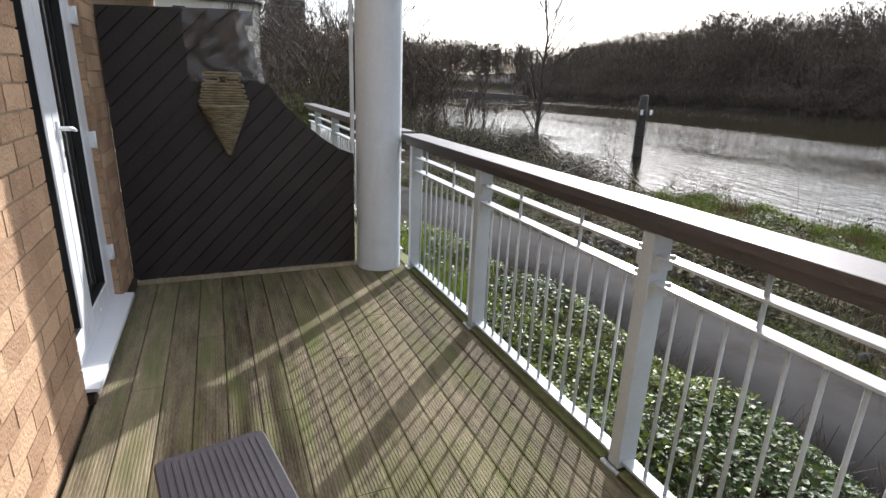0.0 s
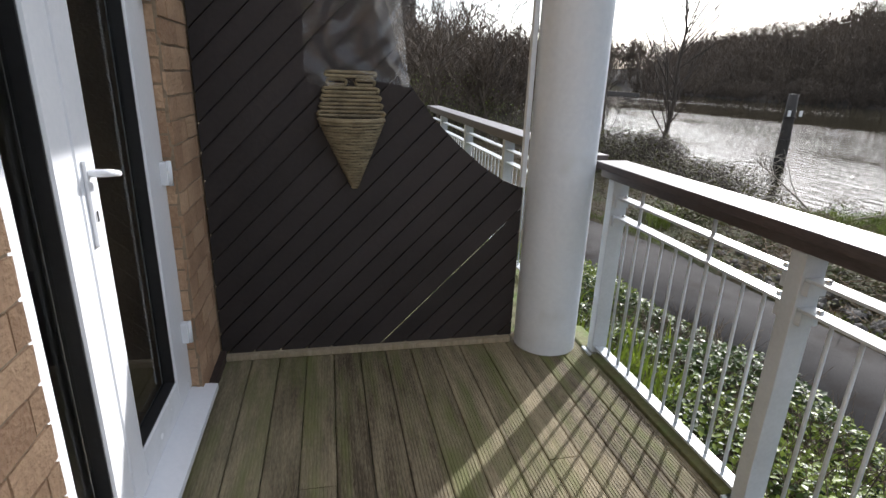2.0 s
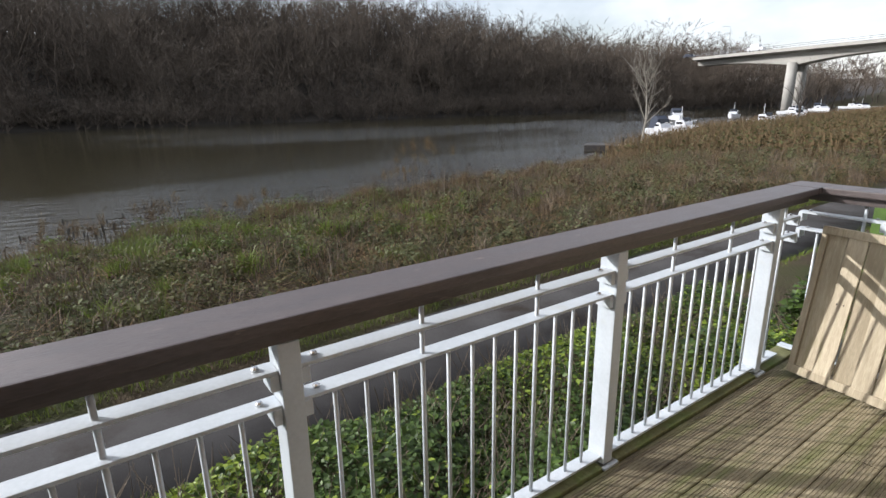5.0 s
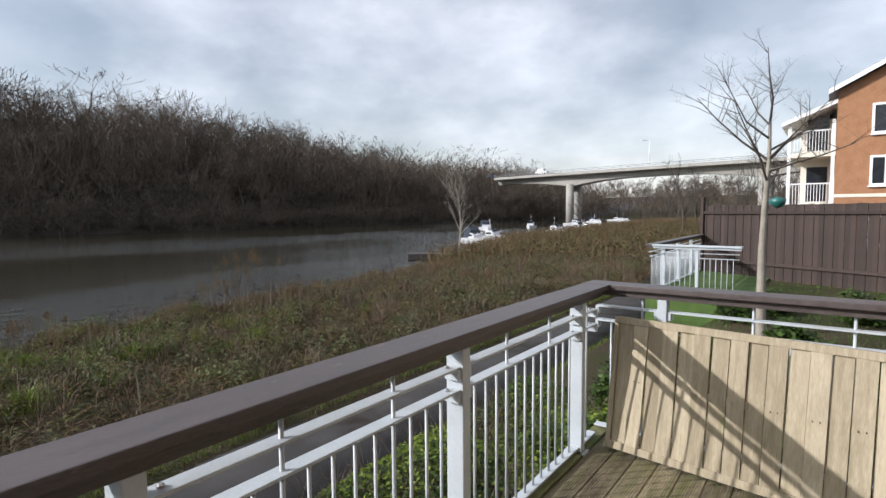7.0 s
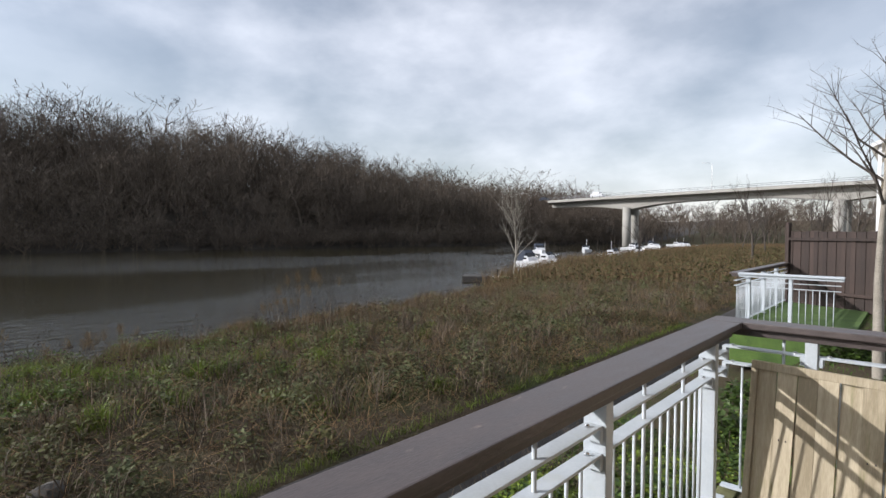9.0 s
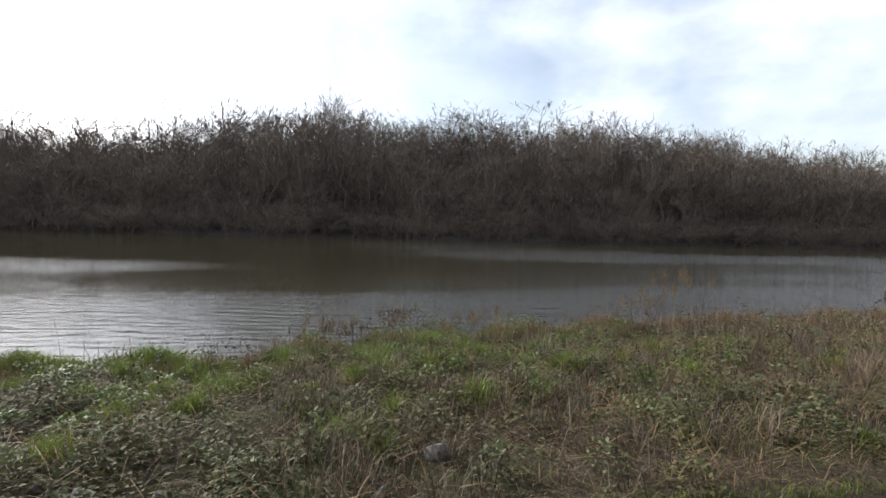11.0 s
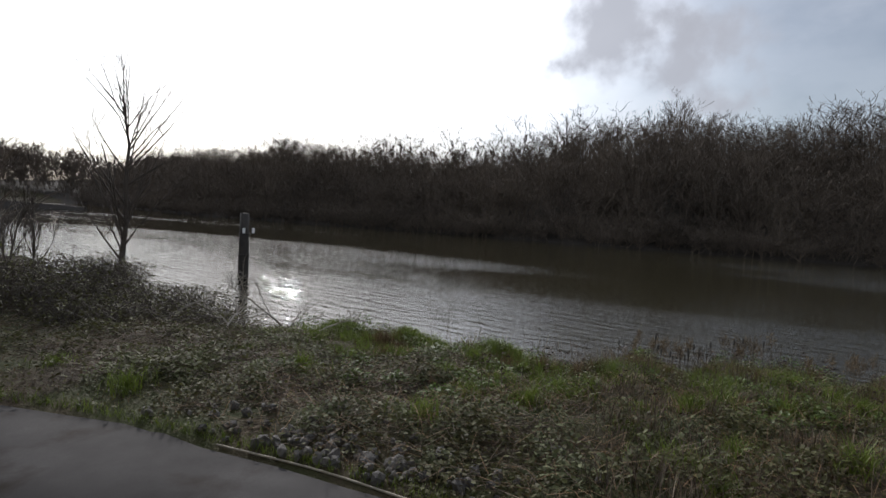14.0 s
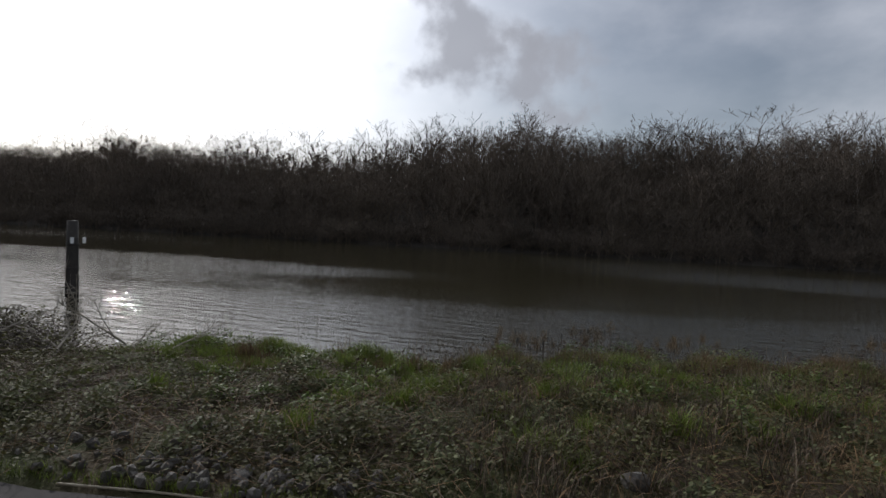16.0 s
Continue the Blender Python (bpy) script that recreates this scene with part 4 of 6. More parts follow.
def build_far_woods():
    rng = np.random.default_rng(5)
    kinds = []
    for k in range(12):
        rows = grow(rng, 1.0, 0.45, 3, 0.011, 0.08, (13, 5, 3), 0.03, 0.7, 0.42)
        thick = [r[:4] for r in rows if r[4] == 0]
        twigs = [(r[0], r[1], max(r[2] * 0.8, 0.0017), max(r[3] * 0.8, 0.0011)) for r in rows if r[4] > 0]
        V1, F1 = limb_arrays(thick, 3)
        V2, F2 = limb_arrays(twigs, 2, rng)
        kinds.append((np.r_[V1, V2], np.r_[F1, F2 + len(V1)]))
    VV, FF, base = [], [], 0
    for i in range(2650):
        y = rng.uniform(-300, 340)
        d = rng.uniform(0, 1) ** 0.95 * 76
        x = float(far_x(y)) + d + 0.5
        h = rng.uniform(9.5, 16) * (1.0 + 0.06 * math.sin(y * 0.045 + 1.0) + 0.05 * math.sin(y * 0.13)) * float(np.interp(y, (-160, -100, 0, 60), (0.92, 1.05, 1.03, 0.95)))
        if d < 7:
            h = rng.uniform(5, 10)
        if i % 26 == 0:
            d, h = rng.uniform(38, 60), rng.uniform(15.5, 19.0)
            x = float(far_x(y)) + d
        V, F = kinds[rng.integers(len(kinds))]
        a = rng.uniform(0, 6.28)
        R = np.array([[math.cos(a), -math.sin(a), 0], [math.sin(a), math.cos(a), 0], [0, 0, 1]])
        s = rng.uniform(1.2, 1.9) * (1.5 if i % 26 == 0 else 1.0)
        W = (V * np.array([s, s, 1.0])) @ R.T * h + np.array([x, y, float(land(x, y)) - 0.2])
        VV.append(W)
        FF.append(F + base)
        base += len(W)
    # twiggy undergrowth down to the waterline
    small = []
    for k in range(8):
        rows = grow(rng, 1.0, 0.6, 2, 0.02, 0.02, (12, 5), 0.1, 0.5, 0.6, (0.45, 0.8))
        small.append(limb_arrays([(r[0], r[1], max(r[2], 0.007), max(r[3], 0.004)) for r in rows], 2, rng))
    for i in range(5200):
        y = rng.uniform(-230, 300)
        inner = i >= 2400
        x = float(far_x(y)) + (rng.uniform(9, 78) if inner else rng.uniform(-1.6, 9.0))
        V, F = small[rng.integers(8)]
        h = rng.uniform(4.5, 8.5) if inner else rng.uniform(2.2, 5.0)
        a = rng.uniform(0, 6.28)
        R = np.array([[math.cos(a), -math.sin(a), 0], [math.sin(a), math.cos(a), 0], [0, 0, 1]])
        W = (V * np.array([1.3, 1.3, 0.9])) @ R.T * h + np.array([x, y, max(float(land(x, y)), -2.5) - 0.3])
        VV.append(W)
        FF.append(F + base)
        base += len(W)
    V, F = np.concatenate(VV), np.concatenate(FF)
    me = raw_mesh("far_woods", V, np.full(len(F), 4), F.ravel(), M_WOODS)
    tagged(new("far_woods", me), "dense bare brown winter woodland on the far bank", "woodland", kind="stuff")


build_far_woods()


# ---------------------------------------------------------------- ground cover
def blades(name, P, h, w, lean, mat, label, category, rng, bend=0.35):
    """Thin bent blades: a lower quad and an upper triangle each."""
    n = len(P)
    a = rng.uniform(0, 2 * math.pi, n)
    side = np.stack([np.cos(a), np.sin(a), np.zeros(n)], 1) * (w * 0.5)[:, None]
    b = rng.uniform(0, 2 * math.pi, n)
    tilt = np.stack([np.cos(b), np.sin(b), np.zeros(n)], 1) * (lean * h)[:, None]
    up = np.zeros((n, 3))
    up[:, 2] = h
    mid = P + up * 0.58 + tilt * bend
    top = P + up * (1 - 0.25 * lean)[:, None] + tilt
    V = np.stack([P - side, P + side, mid + side * 0.8, mid - side * 0.8, top], 1).reshape(-1, 3)
    i = np.arange(n)[:, None] * 5
    quads = i + np.array([[0, 1, 2, 3]])
    tris = i + np.array([[3, 2, 4]])
    loops = np.concatenate([quads, tris], 1).ravel()
    counts = np.tile([4, 3], n)
    return tagged(new(name, raw_mesh(name, V, counts, loops, mat)), label, category, kind="stuff")


def leaves(name, P, size, mat, label, category, rng, flat=0.6):
    """Pointed leaves, folded a little along the middle, at all angles."""
    n = len(P)
    a = rng.uniform(0, 2 * math.pi, n)
    d = np.stack([np.cos(a), np.sin(a), rng.normal(0, 0.5, n) * (1 - flat) + rng.normal(0, 0.2, n)], 1)
    d /= np.linalg.norm(d, axis=1, keepdims=True)
    up = np.stack([rng.normal(0, 0.5, n), rng.normal(0, 0.5, n), np.ones(n)], 1)
    s = np.cross(d, up)
    s /= np.linalg.norm(s, axis=1, keepdims=True)
    nrm = np.cross(s, d)
    L = size[:, None]
    base, tip = P, P + d * L
    mid = P + d * L * 0.45
    l, r = mid + s * L * 0.32 + nrm * L * 0.08, mid - s * L * 0.32 + nrm * L * 0.08
    V = np.stack([base, l, tip, r], 1).reshape(-1, 3)
    i = np.arange(n)[:, None] * 4
    loops = np.concatenate([i + np.array([[0, 2, 1]]), i + np.array([[0, 3, 2]])], 1).ravel()
    return tagged(new(name, raw_mesh(name, V, np.full(2 * n, 3), loops, mat)), label, category, kind="stuff")


def on_land(x, y, dz=0.0):
    return np.stack([x, y, land(x, y) + dz], 1)


def bank_points(rng, n, y0, y1, u0=0.0, u1=1.0, near=None):
    y = rng.uniform(y0, y1, n)
    ps = path_shift(y)
    u = rng.uniform(u0, u1, n)
    x = 6.45 + ps + u * (edge_x(y) - 6.45 - ps)
    return x, y, u


def build_bank():
    rng = np.random.default_rng(11)
    patch = lambda x, y, s, k: 0.5 + 0.33 * lump(x, y, s, k)
    # low weeds everywhere
    x, y, u = bank_points(rng, 52000, -26, 26)
    leaves("bank_weeds", on_land(x, y, 0.0) + np.c_[np.zeros((len(x), 2)), rng.uniform(0, 0.16, len(x))], rng.uniform(0.03, 0.085, len(x)), M_WEED, "low green weeds and bramble leaves on the river bank", "weeds", rng, 0.4)
    # dead straw, taller to the south
    x, y, u = bank_points(rng, 66000, -34, 26)
    h = rng.uniform(0.10, 0.36, len(x)) * np.interp(y, (-20, -3, 4, 12), (2.3, 1.7, 0.9, 0.6)) * np.interp(u, (0, 0.3, 1), (0.5, 0.9, 1.2))
    keep = rng.uniform(0, 1, len(x)) < np.clip(patch(x, y, 0.9, 3.0) * np.interp(y, (-10, 0, 10), (1.3, 1.0, 0.8)), 0.1, 1)
    x, y, h = x[keep], y[keep], h[keep]
    blades("dead_grass", on_land(x, y, -0.02), h, rng.uniform(0.006, 0.014, len(x)), rng.uniform(0.2, 1.1, len(x)), M_DRY, "dry straw coloured dead grass on the bank", "dead grass", rng)
    # far reed bed to the south
    y = rng.uniform(-190, -26, 42000)
    ex = edge_x(y)
    x = 5 + rng.uniform(0, 1, len(y)) ** 0.75 * (ex + 1.5 - 5)
    h = rng.uniform(0.5, 1.3, len(y)) * np.interp(x / ex, (0.2, 0.75, 1), (0.8, 1.0, 1.5))
    blades("far_reed_bed", on_land(x, y, -0.05), h, rng.uniform(0.02, 0.06, len(x)), rng.uniform(0.1, 0.6, len(x)), M_DRY, "pale dry reed bed along the far bank path", "reeds", rng)
    x, y, u = bank_points(rng, 26000, -120, -24)
    leaves("far_bank_scrub", on_land(x, y, 0.0) + np.c_[np.zeros((len(x), 2)), rng.uniform(0.0, 0.9, len(x))], rng.uniform(0.10, 0.26, len(x)), M_WEED, "green brown scrub on the bank further along", "scrub", rng, 0.2)
    # bright green tufts
    cx, cy, cu = bank_points(rng, 1150, -14, 14, 0.02, 0.98)
    wgt = np.exp(-((cy - 1.5) / 6.5) ** 2) * np.interp(cu, (0, 0.3, 0.55, 0.9, 1), (0.15, 0.3, 0.8, 1.0, 0.8)) * np.clip(patch(cx, cy, 0.8, 2.0) * 1.6, 0.1, 1)
    keep = rng.uniform(0, 1, len(cx)) < wgt
    cx, cy = cx[keep], cy[keep]
    n = 120
    r = np.abs(rng.normal(0, 0.19, (len(cx), n)))
    a = rng.uniform(0, 6.283, (len(cx), n))
    x, y = (cx[:, None] + r * np.cos(a)).ravel(), (cy[:, None] + r * np.sin(a)).ravel()
    h = (rng.uniform(0.18, 0.52, (len(cx), 1)) * rng.uniform(0.6, 1.1, (len(cx), n))).ravel()
    blades("grass_tufts", on_land(x, y, -0.02), h, rng.uniform(0.007, 0.015, len(x)), rng.uniform(0.2, 0.9, len(x)), M_GRASS, "bright green tufts of fresh grass on the bank", "grass", rng)
    # mounds of green at the water's edge
    for k, (mx, my) in enumerate(((14.9, 12.2), (14.6, 9.3), (14.9, 7.0))):
        m = 2200
        r = np.sqrt(rng.uniform(0, 1, m)) * 0.95
        a = rng.uniform(0, 6.283, m)
        x, y = mx + r * np.cos(a), my + r * np.sin(a) * 0.9
        P = on_land(x, y, 0.0)
        P[:, 2] = np.maximum(P[:, 2], -2.3) + 0.45 * (1 - r ** 2)
        blades("grass_mound", P, rng.uniform(0.2, 0.48, m), rng.uniform(0.008, 0.016, m), rng.uniform(0.2, 0.9, m), M_GRASS, "green grassy mound at the edge of the water", "grass", rng)
    # sedge clumps along the water's edge and over the bank
    for name, mat, cnt, ua, ub, y0, y1, hh, label in (("edge_sedge", M_DRY, 420, 0.72, 1.0, -24, 10, (0.35, 0.8), "tall faded sedge clumps along the water's edge"),
                                                      ("edge_grass", M_GRASS, 260, 0.70, 1.0, -6, 13, (0.28, 0.55), "long green grass clumps along the water's edge"),
                                                      ("brown_stalks", M_TWIG, 760, 0.02, 0.95, -28, 4, (0.3, 0.75), "brown dead weed stalks on the bank")):
        cx, cy, cu = bank_points(rng, cnt, y0, y1, ua, ub)
        n = 70 if mat is not M_TWIG else 26
        r = np.abs(rng.normal(0, 0.2, (cnt, n)))
        a = rng.uniform(0, 6.283, (cnt, n))
        x, y = (cx[:, None] + r * np.cos(a)).ravel(), (cy[:, None] + r * np.sin(a)).ravel()
        h = (rng.uniform(*hh, (cnt, 1)) * rng.uniform(0.55, 1.1, (cnt, n))).ravel()
        P = on_land(x, y, -0.02)
        P[:, 2] = np.maximum(P[:, 2], -2.45)
        blades(name, P, h, rng.uniform(0.007, 0.015, len(x)), rng.uniform(0.15, 0.8, len(x)), mat, label, "grass", rng)
    # rounded mounds of leaves over the bank and hanging over the water's edge
    for name, mat, cnt, ua, ub, y0, y1, rr, hh, n, label in (("bramble_mounds", M_WEED, 420, 0.03, 0.98, -26, 15, (0.28, 0.75), (0.15, 0.42), 190, "low rounded mounds of dark bramble and weeds on the bank"),
                                                             ("edge_mounds", M_GREENWEED, 46, 0.88, 1.02, -5, 13.5, (0.45, 0.95), (0.45, 0.85), 760, "leafy green mounds leaning over the water's edge"),
                                                             ("green_mounds", M_GREENWEED, 60, 0.30, 0.85, -6, 9, (0.2, 0.5), (0.15, 0.38), 260, "fresh green leafy weeds in rounded clumps")):
        cx, cy, cu = bank_points(rng, cnt, y0, y1, ua, ub)
        R, H = rng.uniform(*rr, (cnt, 1)), rng.uniform(*hh, (cnt, 1))
        q = np.sqrt(rng.uniform(0, 1, (cnt, n)))
        a = rng.uniform(0, 6.283, (cnt, n))
        x, y = (cx[:, None] + R * q * np.cos(a)).ravel(), (cy[:, None] + R * q * np.sin(a)).ravel()
        top = (H * (1 - q ** 2) * rng.uniform(0.5, 1.05, (cnt, n))).ravel()
        P = on_land(x, y, 0.0)
        P[:, 2] = np.maximum(P[:, 2], -2.38) + top
        leaves(name, P, rng.uniform(0.035, 0.095, len(x)), mat, label, "weeds", rng, 0.35)
    # flattened brown straw lying over itself beside the path
    x, y, u = bank_points(rng, 30000, -22, 9, 0.0, 0.62)
    keep = rng.uniform(0, 1, len(x)) < np.clip(np.interp(y, (-8, 0, 5, 9), (1.0, 0.9, 0.45, 0.25)) * (0.35 + 0.8 * patch(x, y, 0.7, 5.0)), 0.05, 1)
    x, y = x[keep], y[keep]
    m = len(x)
    P = on_land(x, y, 0.0)
    P[:, 2] += rng.uniform(0.02, 0.20, m)
    blades("lying_straw", P, rng.uniform(0.10, 0.24, m), rng.uniform(0.005, 0.011, m), rng.uniform(1.2, 3.0, m), M_STRAW, "brown flattened straw lying on the bank beside the path", "dead grass", rng, 0.6)
    # leafy weeds with pale upturned leaves
    cx, cy, cu = bank_points(rng, 520, -24, 12, 0.05, 0.97)
    R, H = rng.uniform(0.15, 0.5, (520, 1)), rng.uniform(0.2, 0.55, (520, 1)) * np.interp(cy, (-12, 2, 10), (1.5, 1.0, 0.6))[:, None]
    q, a = np.sqrt(rng.uniform(0, 1, (520, 110))), rng.uniform(0, 6.283, (520, 110))
    x, y = (cx[:, None] + R * q * np.cos(a)).ravel(), (cy[:, None] + R * q * np.sin(a)).ravel()
    P = on_land(x, y, 0.0)
    P[:, 2] = np.maximum(P[:, 2], -2.38) + (H * (1 - 0.8 * q ** 2) * rng.uniform(0.2, 1.05, q.shape)).ravel()
    leaves("nettle_weeds", P, rng.uniform(0.035, 0.10, len(x)), M_NETTLE, "grey green nettles and weeds in loose clumps", "weeds", rng, 0.25)
    # dead dock stalks with dark seed heads
    P, H, Q = [], [], []
    for i in range(260):
        y = rng.uniform(-16, 6) if i > 60 else rng.normal(-6.0, 1.2)
        x = 6.9 + rng.uniform(0.15, 1.0) ** 0.7 * (float(edge_x(y)) - 7.2)
        h = rng.uniform(0.5, 1.0) * (1.45 if i <= 60 else 1.0)
        z = max(float(land(x, y)), -2.4)
        P.append((x, y, z))
        H.append(h)
        for k in range(16):
            Q.append((x + rng.normal(0, 0.035), y + rng.normal(0, 0.035), z + h * rng.uniform(0.72, 1.0)))
    P, H, Q = np.array(P), np.array(H), np.array(Q)
    blades("dock_stalks", P, H, np.full(len(P), 0.013), rng.uniform(0.02, 0.2, len(P)), M_TWIG, "dead brown dock stalks standing in the weeds", "weeds", rng, 0.5)
    leaves("dock_seed_heads", Q, rng.uniform(0.03, 0.075, len(Q)), M_SEED, "dark brown curled dock leaves and seed heads", "weeds", rng, 0.2)
    # upright reeds and plumes
    spots = ((15.6, 9.6, 8, 1.9), (16.2, 7.8, 26, 1.3), (16.5, 6.2, 30, 1.2), (17.2, 3.2, 30, 1.0), (17.4, 1.4, 60, 1.1), (18.4, -1.5, 40, 1.0), (15.3, -6.3, 36, 1.9), (20.0, -8.0, 60, 1.3), (17.5, -3.5, 50, 1.0), (14.0, 3.0, 24, 0.9), (13.0, -2.0, 40, 0.9))
    P, H = [], []
    for sx, sy, m, hh in spots:
        for i in range(m):
            x, y = sx + rng.normal(0, 0.45), sy + rng.normal(0, 0.7)
            P.append((x, y, max(float(land(x, y)), -2.45)))
            H.append(hh * rng.uniform(0.35, 1.2))
    P, H = np.array(P), np.array(H)
    blades("reed_stems", P, H, rng.uniform(0.009, 0.018, len(P)), rng.uniform(0.02, 0.30, len(P)), M_TWIG, "tall dry upright reed stems by the water", "reeds", rng, 0.5)
    Q = []
    for sx, sy, m, hh in spots[3:8]:
        for i in range(12):
            x, y = sx + rng.normal(0, 0.35), sy + rng.normal(0, 0.5)
            z = max(float(land(x, y)), -2.45) + hh * rng.uniform(0.75, 1.05)
            for k in range(80):
                Q.append((x + rng.normal(0, 0.05), y + rng.normal(0, 0.05), z + rng.normal(0, 0.10)))
    Q = np.array(Q)
    blades("reed_plumes", Q, rng.uniform(0.05, 0.12, len(Q)), np.full(len(Q), 0.011), rng.uniform(0.3, 1.2, len(Q)), M_DRY, "pale feathery reed plumes", "reeds", rng)


build_bank()


def build_cattails():
    g = thing("cattail_clump", "clump of dark brown bulrush heads on thin stems", "bulrushes")
    rng = np.random.default_rng(3)
    for i in range(22):
        x, y = 16.9 + rng.normal(0, 0.3), 2.6 + rng.normal(0, 0.55)
        z = float(land(x, y))
        h = rng.uniform(0.75, 1.05)
        tx = x + rng.normal(0, 0.06)
        part("stem", tube_bm([(x, y, z - 0.05), (tx, y, z + h)], 0.006, 4), M_TWIG, g)
        part("head", tube_bm([(tx, y, z + h - 0.02), (tx, y, z + h + 0.02), (tx, y, z + h + 0.12), (tx, y, z + h + 0.15)], [0.006, 0.018, 0.018, 0.005], 6), M_PILE, g, "dark brown seed head")


build_cattails()


def build_brush():
    """Cut branches lying on the bank."""
    rng = np.random.default_rng(21)
    for cx, cy, ln in ((13.4, 13.2, 2.2), (14.2, 12.6, 1.8), (12.6, 14.4, 2.4), (11.8, 13.6, 1.7), (13.0, 11.6, 1.6), (11.6, 15.6, 2.1), (14.6, 14.8, 2.0)):
        rows = grow(rng, ln, 0.6, 2, 0.030, 0.15, (9, 5), 0.1, 0.2, 0.6)
        V, F = limb_arrays([r[:4] for r in rows], 4)
        a, b = rng.uniform(0, 6.28), radians(rng.uniform(62, 80))
        R = np.array(Matrix.Rotation(a, 3, "Z") @ Matrix.Rotation(b, 3, "X"))
        V = V @ R.T + np.array([cx, cy, float(land(cx, cy)) + 0.20])
        V[:, 2] = np.maximum(V[:, 2], land(V[:, 0], V[:, 1]) + 0.12)
        tagged(new("cut_branch", raw_mesh("cut_branch", V, np.full(len(F), 4), F.ravel(), M_PALEBARK)), "pale cut branch lying on the bank", "branch", "cut branches on the bank")
    rows = []
    for i in range(5200):
        x, y = rng.uniform(6.8, 15), rng.uniform(4, 21)
        z = float(land(x, y)) + rng.uniform(0.0, 0.10)
        a = rng.uniform(0, 6.28)
        l = rng.uniform(0.2, 0.7)
        rows.append((np.array([x, y, z]), np.array([x + l * math.cos(a), y + l * math.sin(a), z + rng.uniform(-0.03, 0.16)]), 0.006, 0.003))
    V, F = limb_arrays(rows, 3)
    tagged(new("twig_litter", raw_mesh("twig_litter", V, np.full(len(F), 4), F.ravel(), M_TWIG)), "brown and grey twig litter on the bank", "twigs", kind="stuff")
    # bramble thickets further along
    rows, P = [], []
    for k in range(350):
        x, y = rng.uniform(5.5, 14), rng.uniform(17.5, 60)
        if k >= 260:
            x, y = rng.uniform(8.8, 15.2), rng.uniform(14.6, 21.5)
        if x < 4.5 + float(path_shift(y)) + 2.5:
            x += 2.5
        z = float(land(x, y))
        hh = rng.uniform(0.7, 1.9) if k < 260 else rng.uniform(0.5, 0.8) + 0.10 * (y - 14.6)
        for i in range(14):
            a = rng.uniform(0, 6.28)
            l = rng.uniform(0.5, 1.3)
            p = np.array([x + rng.normal(0, 0.3), y + rng.normal(0, 0.3), z])
            q = p + np.array([l * math.cos(a) * 0.5, l * math.sin(a) * 0.5, hh * rng.uniform(0.6, 1.0)])
            r = q + np.array([l * math.cos(a) * 0.7, l * math.sin(a) * 0.7, -rng.uniform(0.0, 0.5)])
            rows += [(p, q, 0.010, 0.008), (q, r, 0.008, 0.004)]
        for i in range(150):
            P.append((x + rng.normal(0, 0.55), y + rng.normal(0, 0.55), z + rng.uniform(0.05, hh)))
    V, F = limb_arrays(rows, 3)
    tagged(new("bramble_canes", raw_mesh("bramble_canes", V, np.full(len(F), 4), F.ravel(), M_BARK)), "tangled bare bramble canes on the bank", "brambles", kind="stuff")
    P = np.array(P)
    leaves("bramble_leaves", P, rng.uniform(0.05, 0.11, len(P)), M_WEED, "sparse green bramble leaves", "brambles", rng, 0.3)


build_brush()


